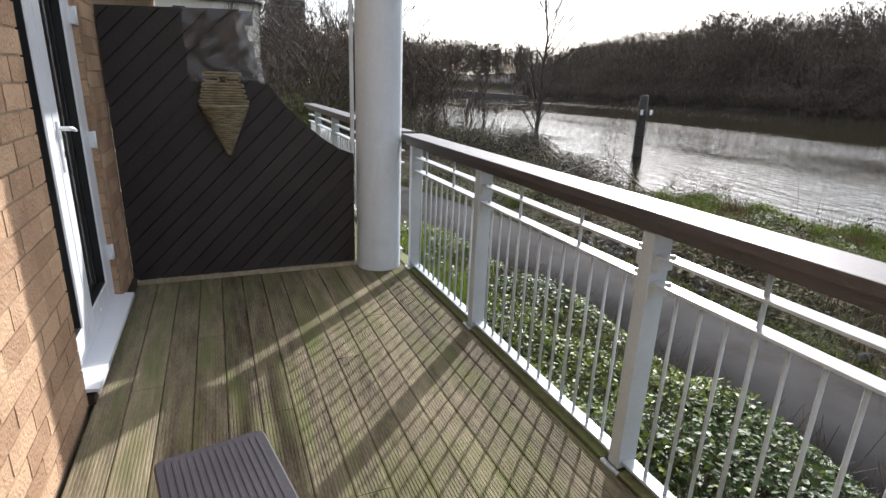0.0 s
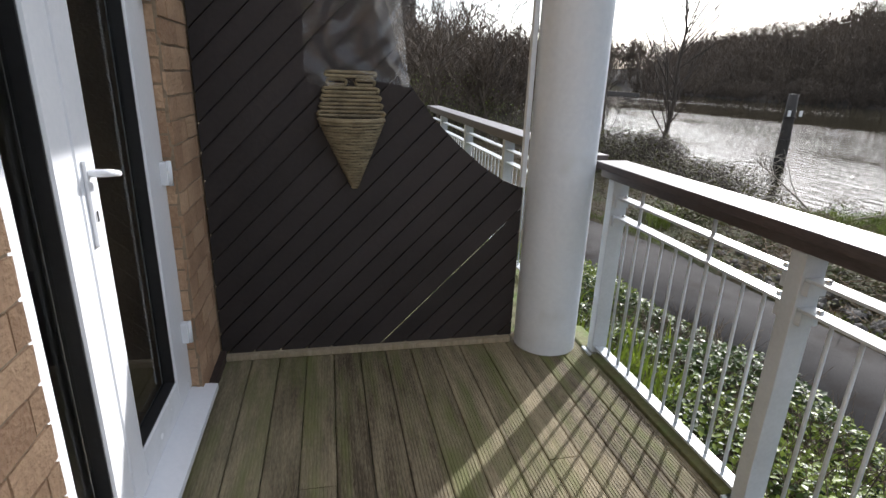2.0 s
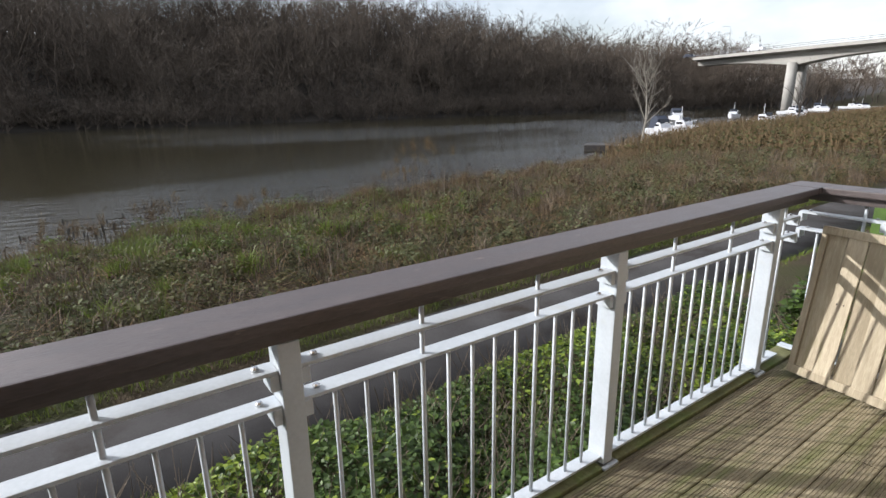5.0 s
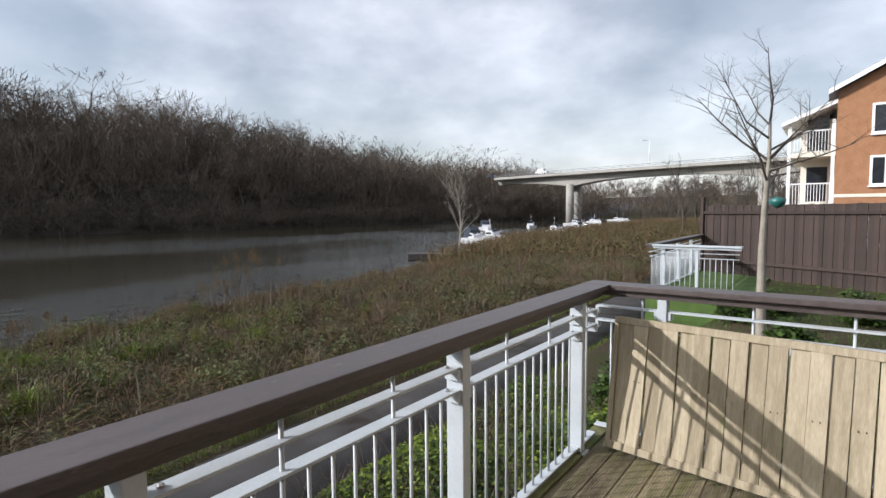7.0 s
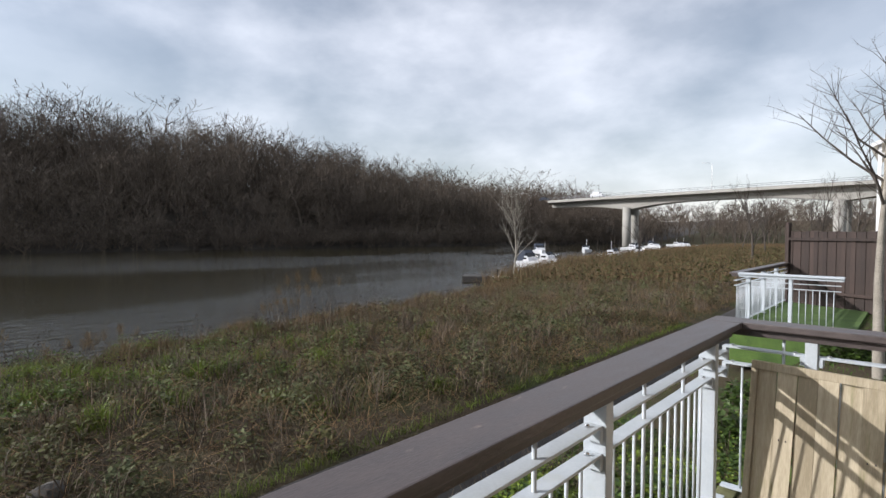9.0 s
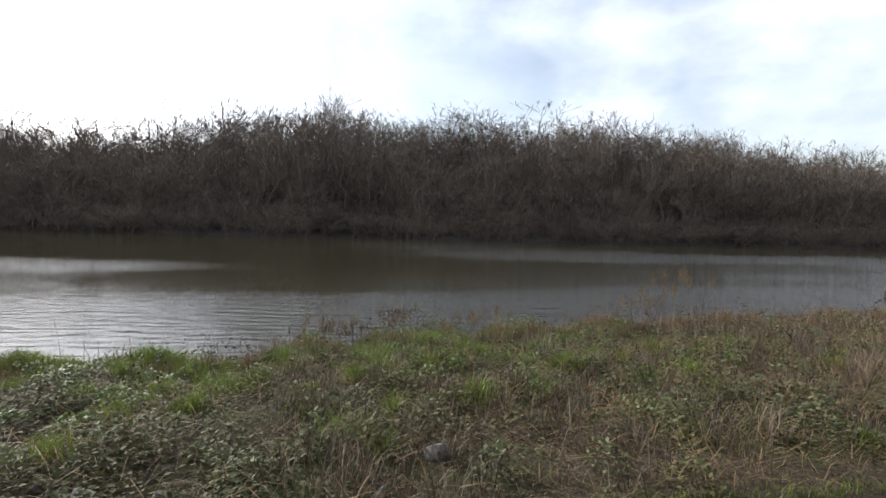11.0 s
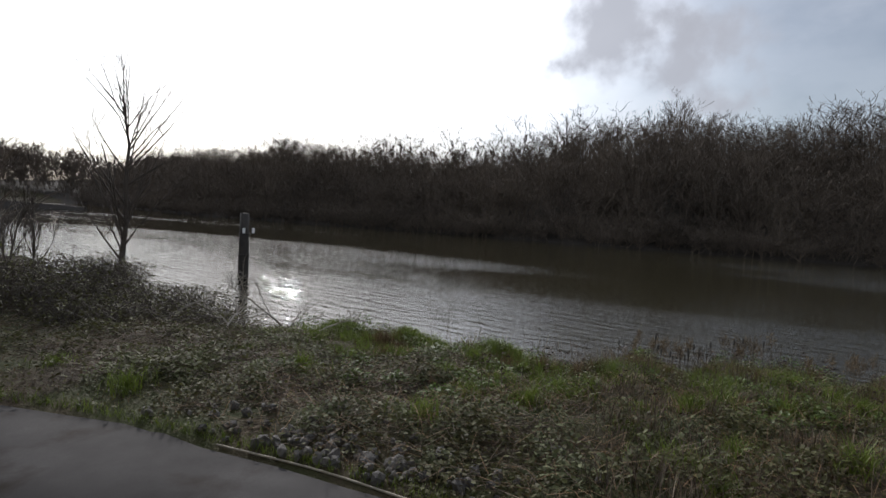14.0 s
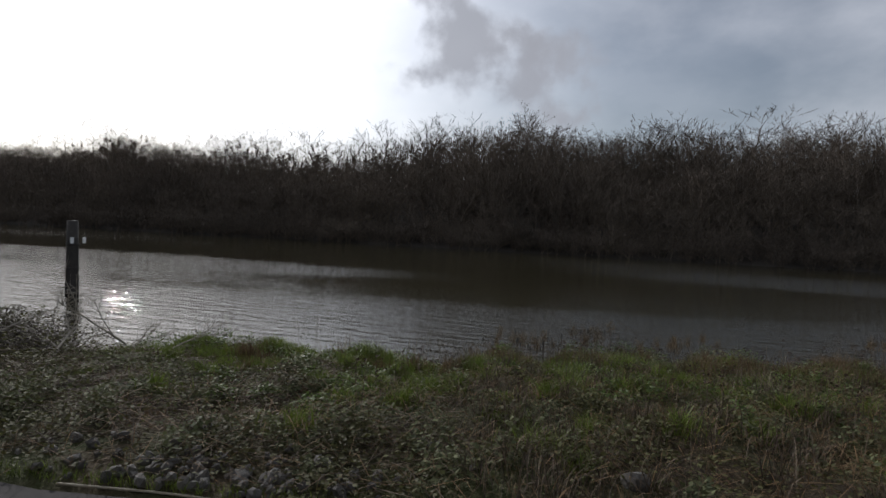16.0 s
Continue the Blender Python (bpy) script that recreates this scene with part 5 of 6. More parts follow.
def build_bed():
    rng = np.random.default_rng(31)
    n = 80000
    x, y = rng.uniform(2.14, 4.6, n), rng.uniform(-3.2, 11.5, n)
    lim = np.maximum(4.6 - 0.42 * np.maximum(0, y - 5.8), 2.45)
    x = 2.14 + (x - 2.14) * (lim - 2.14) / 2.46
    top = (0.14 + 0.36 * np.clip(0.55 + 0.42 * lump(x, y, 1.9, 0.7), 0, 1)) * np.clip((lim + 0.04 - x) / 0.55, 0.15, 1)
    z = land(x, y) + top * rng.uniform(0.25, 1.0, n) ** 0.5
    P = np.stack([x, y, z], 1)
    lime = rng.uniform(0, 1, n) < np.clip(0.25 + 0.55 * lump(x, y, 1.1, 4.0), 0.04, 0.75)
    leaves("ivy_bed", P[~lime], rng.uniform(0.035, 0.075, (~lime).sum()), M_IVY, "dense glossy dark green ivy in the planting bed", "ivy", rng, 0.55)
    leaves("shrub_bed", P[lime] + (0, 0, 0.03), rng.uniform(0.03, 0.065, lime.sum()), M_LIME, "lighter green shrub leaves in the planting bed", "shrubs", rng, 0.4)
    m = 3800
    bx, by = rng.uniform(2.3, 4.3, m), rng.uniform(-3, 6, m)
    rows = []
    for i in range(m):
        z = float(land(bx[i], by[i]))
        a = rng.uniform(0, 6.28)
        l = rng.uniform(0.1, 0.35)
        rows.append((np.array([bx[i], by[i], z + 0.08]), np.array([bx[i] + l * math.cos(a), by[i] + l * math.sin(a), z + rng.uniform(0.2, 0.55)]), 0.004, 0.002))
    V, F = limb_arrays(rows, 3)
    tagged(new("bed_twigs", raw_mesh("bed_twigs", V, np.full(len(F), 4), F.ravel(), M_TWIG)), "thin brown twigs among the ivy", "twigs", kind="stuff")
    # spear leaved plants beside the column
    g = 700
    gx, gy = rng.normal(2.75, 0.22, g), rng.choice([5.2, 6.4, 4.6], g) + rng.normal(0, 0.3, g)
    blades("iris_clump", on_land(gx, gy, 0.0), rng.uniform(0.35, 0.7, g), rng.uniform(0.018, 0.03, g), rng.uniform(0.1, 0.6, g), M_LIME, "bright green spear shaped leaves beside the terrace", "iris leaves", rng)
    # edge grass beside the path
    e = 9000
    y = rng.uniform(-14, 22, e)
    far_side = rng.uniform(0, 1, e) < 0.6
    x = np.where(far_side, 6.38 + np.abs(rng.normal(0, 0.12, e)), 4.58 - 0.42 * np.clip(y - 5.8, 0, 5) - np.abs(rng.normal(0, 0.10, e))) + np.where(far_side, path_shift(y), 0)
    blades("verge_grass", on_land(x, y, -0.01), rng.uniform(0.05, 0.18, e), rng.uniform(0.005, 0.010, e), rng.uniform(0.2, 1.0, e), M_GRASS, "short green grass along the path edge", "grass", rng)
    # lawn
    l = 26000
    x, y = rng.uniform(-5, 3.3, l), -1.3 - rng.uniform(0, 1, l) ** 1.3 * 17
    blades("lawn", on_land(x, y, -0.01), rng.uniform(0.03, 0.08, l), rng.uniform(0.006, 0.012, l), rng.uniform(0.2, 0.9, l), M_LAWN, "green garden lawn beyond the end railing", "lawn", rng)


build_bed()


def build_stones():
    heap = thing("rubble_heap", "heap of grey rubble stones beside the path", "stones")
    rng = np.random.default_rng(8)
    shapes = []
    for k in range(6):
        bm = bmesh.new()
        bmesh.ops.create_icosphere(bm, subdivisions=1, radius=1.0)
        for v in bm.verts:
            v.co *= rng.uniform(0.72, 1.12)
            v.co.z *= 0.7
        shapes.append(mesh_of("stone", bm, M_STONE))
    for i in range(130):
        y = rng.normal(6.3, 1.25)
        x = 6.45 + float(path_shift(y)) + abs(rng.normal(0.35, 0.32))
        s = rng.uniform(0.04, 0.115)
        st = part("stone", shapes[i % 6], None, heap)
        st.matrix_local = Matrix.LocRotScale((x, y, float(land(x, y)) + s * 0.35), Euler((rng.uniform(0, 3), rng.uniform(0, 3), rng.uniform(0, 6))), (s, s * rng.uniform(0.8, 1.3), s))
    for x, y, s in ((7.75, 1.9, 0.19), (8.2, 4.3, 0.13), (9.0, 2.6, 0.1)):
        bm = bmesh.new()
        bmesh.ops.create_icosphere(bm, subdivisions=2, radius=1.0)
        for v in bm.verts:
            v.co *= rng.uniform(0.88, 1.06)
            v.co.z = min(v.co.z, 0.62)
        b = solid("boulder", bm, M_STONE, "pale grey boulder half sunk in the grass", "boulder", "boulders on the bank")
        b.matrix_world = Matrix.LocRotScale((x, y, float(land(x, y)) + 0.04), Euler((0.3, 0.5, 0.8)), (s, s * 0.8, s * 0.8))


build_stones()


def build_edging():
    pts = [(6.36 + float(path_shift(y)) + 0.02 * math.sin(y * 2.2), y, -1.165) for y in np.linspace(4.6, 7.9, 24)]
    solid("path_edging", tube_bm(pts, 0.013, 6), M_JETTY, "thin weathered timber edging along the path", "edging", kind="structure")


build_edging()


# ---------------------------------------------------------------- trees on the near side
def bare_tree(name, at, height, label, seed, mat=M_BARK, group="", crown=None, **kw):
    rng = np.random.default_rng(seed)
    rows = grow(rng, height, **kw)
    t = thing(name, label, "tree", group, at=(*at[:2], at[2]))
    part("trunk", tree_mesh("trunk", [r[:4] for r in rows if r[4] == 0], mat, 8), None, t)
    part("crown", tree_mesh("crown", [r[:4] for r in rows if r[4] > 0], crown or mat, 4), None, t)
    return t


def land_z(x, y):
    return float(land(x, y))


bare_tree("bank_tree", (13.9, 21.0, land_z(13.9, 21.0) - 0.1), 6.9, "tall bare tree with fanning upright branches on the bank", 4, spread=0.66, levels=3, trunk_r=0.12, first=0.2, kids=(30, 8, 5), up=1.1, thin=0.33, size=(0.34, 0.60))
for i, (x, y, h) in enumerate(((10.6, 31.5, 4.8), (12.2, 33, 4.2), (9.2, 27, 3.6), (13.6, 25.5, 3.4), (11.0, 22.0, 2.8), (8.5, 36, 6.5), (14.5, 29, 3.0), (6.5, 42, 8.0), (10.5, 48, 9.0), (4.5, 38, 7.0), (13.0, 58, 9.0), (3.0, 52, 9.5), (8.5, 66, 11.0))):
    bare_tree("bank_sapling", (x, y, land_z(x, y) - 0.1), h, "small bare dark tree in the bank scrub", 40 + i, group="bank trees", spread=0.5, levels=3, trunk_r=0.035 + 0.007 * h, first=0.2, kids=(14, 5, 3), up=0.8, thin=0.5)
bare_tree("garden_tree", (1.50, -5.95, land_z(1.50, -5.95) - 0.05), 3.35, "slender bare garden tree with pale mottled trunk", 79, lean=0.0, mat=M_PALEBARK, crown=M_BARK, spread=0.7, levels=3, trunk_r=0.075, first=0.62, kids=(12, 7, 5), up=0.45, thin=0.36, size=(0.36, 0.56))
bare_tree("reed_bed_tree", (26.6, -34.2, -2.3), 6.0, "small pale bare tree among the reeds", 78, mat=M_PALEBARK, spread=0.6, levels=3, trunk_r=0.09, first=0.2, kids=(16, 6, 4), up=0.8, thin=0.45)
for i, (x, y, h) in enumerate(((30, -70, 6), (14, -60, 7), (10, -75, 8), (18, -88, 8), (6, -66, 7), (26, -110, 9), (2, -90, 9), (12, -120, 10), (-6, -80, 9), (-14, -95, 10), (34, -140, 10), (20, -150, 11), (0, -140, 12), (46, -160, 11), (-20, -130, 12))):
    bare_tree("far_bare_tree", (x, y, land_z(x, y) - 0.2), h, "bare winter tree near the boats", 120 + i, group="far bare trees", spread=0.5, levels=3, trunk_r=0.12, first=0.2, kids=(13, 5, 3), up=0.8, thin=0.5)


def tree_belt(name, label, n, place, hmin, hmax, seed):
    """A band of far trees, too many to count."""
    rng = np.random.default_rng(seed)
    kinds = []
    for k in range(6):
        rows = grow(rng, 1.0, 0.48, 3, 0.012, 0.15, (14, 5, 3), 0.03, 0.75, 0.42)
        V1, F1 = limb_arrays([r[:4] for r in rows if r[4] == 0], 3)
        V2, F2 = limb_arrays([(r[0], r[1], max(r[2], 0.003), max(r[3], 0.002)) for r in rows if r[4] > 0], 2, rng)
        kinds.append((np.r_[V1, V2], np.r_[F1, F2 + len(V1)]))
    VV, FF, base = [], [], 0
    for i in range(n):
        x, y = place(rng)
        h = rng.uniform(hmin, hmax)
        V, F = kinds[rng.integers(6)]
        W = V * h * np.array([1.6, 1.6, 1.0]) + np.array([x, y, float(land(x, y)) - 0.2])
        VV.append(W)
        FF.append(F + base)
        base += len(W)
    V, F = np.concatenate(VV), np.concatenate(FF)
    tagged(new(name, raw_mesh(name, V, np.full(len(F), 4), F.ravel(), M_WOODS)), label, "woodland", kind="stuff")


tree_belt("upstream_woods", "bare scrubby trees along the bank upstream", 170, lambda r: (r.uniform(-6, 22), r.uniform(62, 190)), 5, 11, 61)
tree_belt("bend_woods", "bare woods where the river bends away", 330, lambda r: (r.uniform(-10, 240), r.uniform(345, 400)), 12, 19, 63)
tree_belt("bend_scrub", "low bare scrub under the woods at the bend", 420, lambda r: (r.uniform(-10, 240), r.uniform(338, 372)), 4.5, 9, 65)
tree_belt("upstream_scrub", "twiggy willow scrub on the bank beyond the terrace", 150, lambda r: (r.uniform(3.5, 14), r.uniform(26, 64)), 2.4, 5.0, 64)
tree_belt("downstream_woods", "brown bare woods below the bridge", 240, lambda r: (r.uniform(-60, 110), r.uniform(-330, -205)), 7, 15, 62)


# ---------------------------------------------------------------- river things
def build_pile():
    p = thing("mooring_pile", "dark timber mooring pile standing in the river with small pale signs", "mooring pile", at=(24.6, 25.9, 0))
    part("shaft", tube_bm([(0.02, 0, -4.5), (0.0, 0.0, -2.4), (-0.03, 0, -0.2), (-0.05, 0, 1.25)], [0.30, 0.30, 0.26, 0.24], 12), M_PILE, p, soft=True)
    for a in (-0.42, 0.30):
        part("sign", box_bm(a - 0.02, -0.30, 0.12, a + 0.16, -0.26, 0.42, 0.004), M_PALEWHITE, p, "small pale sign plate")
    part("collar", lathe_bm([(0.29, 0.0), (0.31, 0.01), (0.31, 0.10), (0.29, 0.11)], sides=16), M_PILE, p)
    part("collar", lathe_bm([(0.29, -1.2), (0.33, -1.19), (0.33, -1.10), (0.29, -1.09)], sides=16), M_PILE, p)


build_pile()
solid("sand_spit", tube_bm([(60, 200, -2.5), (80, 180, -2.42), (98, 160, -2.45)], [1.5, 2.2, 1.0], 6), M_PILE, "low dark spit at the bend of the river", "mud bank")


def build_jetty():
    j = thing("jetty", "bleached timber jetty with dark float at its tip", "jetty", at=(27.6, -33.2, 0), turn=-55)
    for i in range(20):
        part("plank", box_bm(-0.9 + random.uniform(-0.04, 0.04), -8 + i * 0.42, -2.02, 0.9, -8 + i * 0.42 + 0.38, -1.95), M_JETTY, j)
    part("float", box_bm(-1.0, 0.5, -2.5, 1.0, 2.9, -1.9, 0.08), M_PILE, j)
    for x in (-0.8, 0.8):
        for y in (-7, -3.5, 0):
            part("leg", tube_bm([(x, y, -4), (x, y, -1.4)], 0.1, 8), M_PILE, j)


build_jetty()


def build_boat(at, turn, length, canvas):
    b = thing("motor_boat", "small white motor boat moored by the reeds" if not canvas else "white motor boat with navy canvas hood", "boat", "moored boats", at=at, turn=turn)
    L, W = length, length * 0.34
    secs = []
    bm = bmesh.new()
    for f in np.linspace(0, 1, 9):
        y = (f - 0.5) * L
        w = W / 2 * (1 - max(0, (f - 0.45) / 0.55) ** 2.2)
        sheer = 0.75 + 0.35 * max(0, f - 0.3)
        secs.append([bm.verts.new(p) for p in ((-w, y, sheer), (-w * 0.85, y, 0.15), (0, y, -0.25), (w * 0.85, y, 0.15), (w, y, sheer), (0, y, sheer + 0.03))])
    for a, c in zip(secs, secs[1:]):
        for k in range(6):
            bm.faces.new((a[k], a[(k + 1) % 6], c[(k + 1) % 6], c[k]))
    bm.faces.new(secs[0][::-1])
    bmesh.ops.remove_doubles(bm, verts=list(bm.verts), dist=0.001)
    bmesh.ops.recalc_face_normals(bm, faces=list(bm.faces))
    part("hull", bm, M_BOAT, b)
    part("hull_stripe", box_bm(-W * 0.455, -L * 0.49, 0.45, W * 0.455, L * 0.0, 0.55, 0.01), M_CANVAS, b)
    part("cabin", prism_bm([(-L * 0.12, 0.78), (L * 0.24, 0.85), (L * 0.17, 1.35), (-L * 0.10, 1.55)], -W * 0.36, W * 0.36, "x", 0.03), M_BOAT, b)
    for s in (-1, 1):
        part("cabin_window", box_bm(s * W * 0.36, -L * 0.07, 1.05, s * (W * 0.36 + 0.012), L * 0.12, 1.28), M_DARKPANE, b)
    part("windscreen", prism_bm([(L * 0.175, 1.34), (L * 0.10, 1.80), (L * 0.09, 1.80), (L * 0.165, 1.34)], -W * 0.33, W * 0.33, "x"), M_DARKPANE, b)
    if canvas:
        part("hood", prism_bm([(-L * 0.38, 0.8), (-L * 0.09, 0.85), (L * 0.08, 1.8), (-L * 0.06, 2.15), (-L * 0.30, 2.05)], -W * 0.37, W * 0.37, "x", 0.06), M_CANVAS, b, "navy canvas hood")
    else:
        part("mast", tube_bm([(0, -L * 0.05, 1.5), (0, -L * 0.05, 3.0)], 0.03, 6), M_PALEWHITE, b)
    part("rail", tube_bm([(-W * 0.3, L * 0.2, 1.3), (0, L * 0.46, 1.5), (W * 0.3, L * 0.2, 1.3)], 0.025, 6), M_CHROME, b)
    return b


for x, y, turn, ln, cv in ((34.9, -49.5, 60, 4.6, True), (36.2, -55.6, 75, 4.8, False), (37.4, -78, 70, 5.2, False), (40.4, -95, 60, 5.4, False), (57, -88, 40, 6.5, True), (56, -132, 30, 7, False), (54, -127, 80, 6, False), (58, -152, 50, 7, False), (61, -158, 20, 6.5, True), (57, -176, 45, 7.5, False), (53, -100, 20, 5.5, False), (62, -185, 60, 8, False), (59, -142, 10, 6, False)):
    build_boat((x, y, -2.35), turn, ln, cv)


# ---------------------------------------------------------------- bridge
def build_bridge():
    b = thing("road_bridge", "long pale concrete road viaduct crossing high over the river", "bridge")
    a, c = Vector((140, -197, 0)), Vector((-120, -158, 0))
    d = (c - a).normalized()
    n = Vector((-d.y, d.x, 0))
    ln = (c - a).length
    spans = [0, 61, 125, 190, 263]

    def depth(s):
        k = min(abs(s - q) for q in spans)
        return 2.2 + 2.2 * max(0, 1 - k / 26) ** 2

    bm = bmesh.new()
    rings = []
    for s in np.linspace(27, ln, 70):
        p = a + d * s
        z = 15.2 + 0.8 * math.sin(math.pi * s / ln)
        dp = depth(s)
        rings.append([bm.verts.new(p + n * o + Vector((0, 0, z + h))) for o, h in ((-6, 0), (-6, -0.9), (-3.2, -1.4), (-2.8, -dp - 0.6), (2.8, -dp - 0.6), (3.2, -1.4), (6, -0.9), (6, 0))])
    for r, q in zip(rings, rings[1:]):
        for k in range(8):
            bm.faces.new((r[k], r[(k + 1) % 8], q[(k + 1) % 8], q[k]))
    bmesh.ops.recalc_face_normals(bm, faces=list(bm.faces))
    part("girder", bm, M_CONCRETE, b)
    for o in (-5.9, 5.9):
        bm = bmesh.new()
        for s in np.linspace(27, ln, 90):
            p = a + d * s + n * o
            z = 15.2 + 0.8 * math.sin(math.pi * s / ln)
            box_bm(p.x - 0.05, p.y - 0.05, z, p.x + 0.05, p.y + 0.05, z + 1.1, bm=bm)
        part("parapet_posts", bm, M_CHROME, b)
        for h in (0.55, 1.05):
            pts = [a + d * s + n * o + Vector((0, 0, 15.2 + 0.8 * math.sin(math.pi * s / ln) + h)) for s in np.linspace(27, ln, 40)]
            part("parapet_rail", tube_bm(pts, 0.06, 5), M_CHROME, b)
    for s in spans[1:]:
        for o in (-2.6, 2.6):
            p = a + d * s + n * o
            part("pier", tube_bm([(p.x, p.y, -4), (p.x, p.y, 11.6)], [1.5, 1.5], 14), M_CONCRETE, b, soft=True)
    for s in (40, 92, 140, 200):
        p = a + d * s - n * 5
        z = 15.2
        k = part("lamp_post", tube_bm([(p.x, p.y, z), (p.x, p.y, z + 9), (p.x + 1.0, p.y, z + 9.4), (p.x + 2.2, p.y, z + 9.5)], [0.12, 0.08, 0.07, 0.06], 6), M_CHROME, b)
        part("lamp_head", box_bm(p.x + 2.0, p.y - 0.15, z + 9.42, p.x + 2.9, p.y + 0.15, z + 9.58, 0.03), M_CHROME, k)
    return a, d, n


_a, _d, _n = build_bridge()


def build_vehicle(s, length, height, mat, name, label):
    p = _a + _d * s - _n * 2
    v = thing(name, label, "vehicle", at=(p.x, p.y, 15.75), turn=math.degrees(math.atan2(_d.y, _d.x)))
    part("body", box_bm(-length / 2, -0.9, 0.35, length / 2, 0.9, height * 0.62, 0.12), mat, v)
    part("cab", box_bm(-length * 0.32, -0.82, height * 0.60, length * 0.22, 0.82, height, 0.15), mat, v)
    for x in (-length * 0.3, length * 0.3):
        for y in (-0.85, 0.85):
            part("wheel", tube_bm([(x, y - 0.1, 0.33), (x, y + 0.1, 0.33)], 0.33, 12), M_SEAL, v)


build_vehicle(48, 5.5, 2.3, M_BOAT, "van", "white van driving on the bridge")
build_vehicle(22, 4.3, 1.5, M_CANVAS, "car", "dark car driving on the bridge")


# ---------------------------------------------------------------- houses, fence and next terraces
def window_part(parent, x0, x1, z0, z1, y, mat=M_PALEWHITE):
    """A window in a wall that faces +y."""
    w = part("window", box_bm(x0, y - 0.05, z0, x1, y + 0.012, z1), M_DARKPANE, parent)
    bm = bmesh.new()
    for b in ((x0 - 0.05, y, z0 - 0.05, x0 + 0.05, y + 0.05, z1 + 0.05), (x1 - 0.05, y, z0 - 0.05, x1 + 0.05, y + 0.05, z1 + 0.05), (x0 + 0.05, y, z1 - 0.05, x1 - 0.05, y + 0.05, z1 + 0.05), (x0 + 0.05, y, z0 - 0.05, x1 - 0.05, y + 0.05, z0 + 0.05), ((x0 + x1) / 2 - 0.03, y, z0 + 0.05, (x0 + x1) / 2 + 0.03, y + 0.045, z1 - 0.05)):
        box_bm(*b, bm=bm)
    part("window_frame", bm, mat, w)
    part("window_sill", box_bm(x0 - 0.1, y, z0 - 0.11, x1 + 0.1, y + 0.12, z0 - 0.052), mat, w)


def build_house():
    h = thing("brick_house", "three storey orange brick gabled house with white trim and balconies", "house", at=(1.75, -0.8, -0.6))
    x0, x1, y = -9.6, -1.1, -26.5
    part("wall", prism_bm([(x0, -1), (x1, -1), (x1, 7.6), ((x0 + x1) / 2, 9.9), (x0, 7.6)], y - 9, y, "y"), M_ORANGE, h)
    for s in (-1, 1):
        e = x1 + 0.35 if s > 0 else x0 - 0.35
        m = (x0 + x1) / 2
        part("roof", prism_bm([(e, 7.50), (m, 9.98), (m, 10.16), (e, 7.68)], y - 9.3, y + 0.35, "y"), M_ROOF, h)
        part("bargeboard", prism_bm([(e, 7.44), (m, 9.92), (m, 10.14), (e, 7.66)], y + 0.352, y + 0.40, "y"), M_PALEWHITE, h, "white painted bargeboard")
    for z in (0.6, 3.3, 5.6):
        for wx in (-3.4, -6.0, -8.4):
            window_part(h, wx, wx + 1.0, z, z + 1.25, y)
    part("band", box_bm(x0, y, 2.75, x1, y + 0.03, 2.9), M_CREAM, h)
    # stacked balconies on the river side
    bx0, bx1 = x1, x1 + 1.9
    part("bay", box_bm(bx0, y - 7, -1, bx1 - 0.5, y - 1.8, 6.6), M_CREAM, h, "cream rendered bay")
    for z in (2.4, 4.9):
        part("balcony_slab", box_bm(bx0, y - 7, z - 0.2, bx1, y - 0.3, z), M_CREAM, h)
        r = part("balcony_rail", box_bm(bx0, y - 0.36, z + 1.0, bx1, y - 0.30, z + 1.06), M_PALEWHITE, h)
        for i in range(16):
            xx = bx0 + 0.06 + i * (bx1 - bx0 - 0.1) / 15
            part("rail_rod", box_bm(xx - 0.012, y - 0.345, z, xx + 0.012, y - 0.315, z + 1.0), M_PALEWHITE, r)
    for xx in (bx1 - 0.08, bx0 + 0.1):
        part("balcony_post", box_bm(xx - 0.07, y - 0.42, -1, xx + 0.07, y - 0.28, 6.4), M_PALEWHITE, h)
    part("bay_roof", prism_bm([(bx0, 7.1), (bx1 + 0.25, 6.2), (bx1 + 0.25, 6.38), (bx0, 7.3)], y - 7.2, y - 0.1, "y"), M_PALEWHITE, h, "white edged lean-to roof")
    for z in (0.2, 2.6, 5.1):
        part("bay_window", box_bm(bx0 + 0.3, y - 1.8, z, bx1 - 0.75, y - 1.76, z + 1.7), M_DARKPANE, h)


build_house()


def build_fence():
    f = thing("garden_fence", "tall dark brown close-boarded garden fence", "fence")
    a, b = Vector((3.83, -14.4, 0)), Vector((-5.9, -9.0, 0))
    ln = (b - a).length
    d = (b - a).normalized()
    rot = Matrix.Rotation(math.atan2(d.y, d.x), 4, "Z")
    board = mesh_of("board", box_bm(0, -0.012, 0, 0.112, 0.012, 2.25, 0.003), M_FENCE)
    n = int(ln / 0.118)
    for i in range(n):
        p = a + d * i * 0.118
        k = part("board", board, None, f)
        k.matrix_world = Matrix.Translation((p.x, p.y, -0.50 + random.uniform(-0.012, 0.012))) @ rot @ Matrix.Translation((0, 0.012 * (i % 2), 0))
    for z in (0.1, 1.5):
        k = part("rail", box_bm(0, -0.07, z, ln, -0.016, z + 0.08), M_FENCE, f)
        k.matrix_world = Matrix.Translation(a) @ rot
    k = part("post", box_bm(-0.06, -0.08, -0.4, 0.04, 0.03, 2.0), M_FENCE, f)
    k.matrix_world = Matrix.Translation(a) @ rot


build_fence()


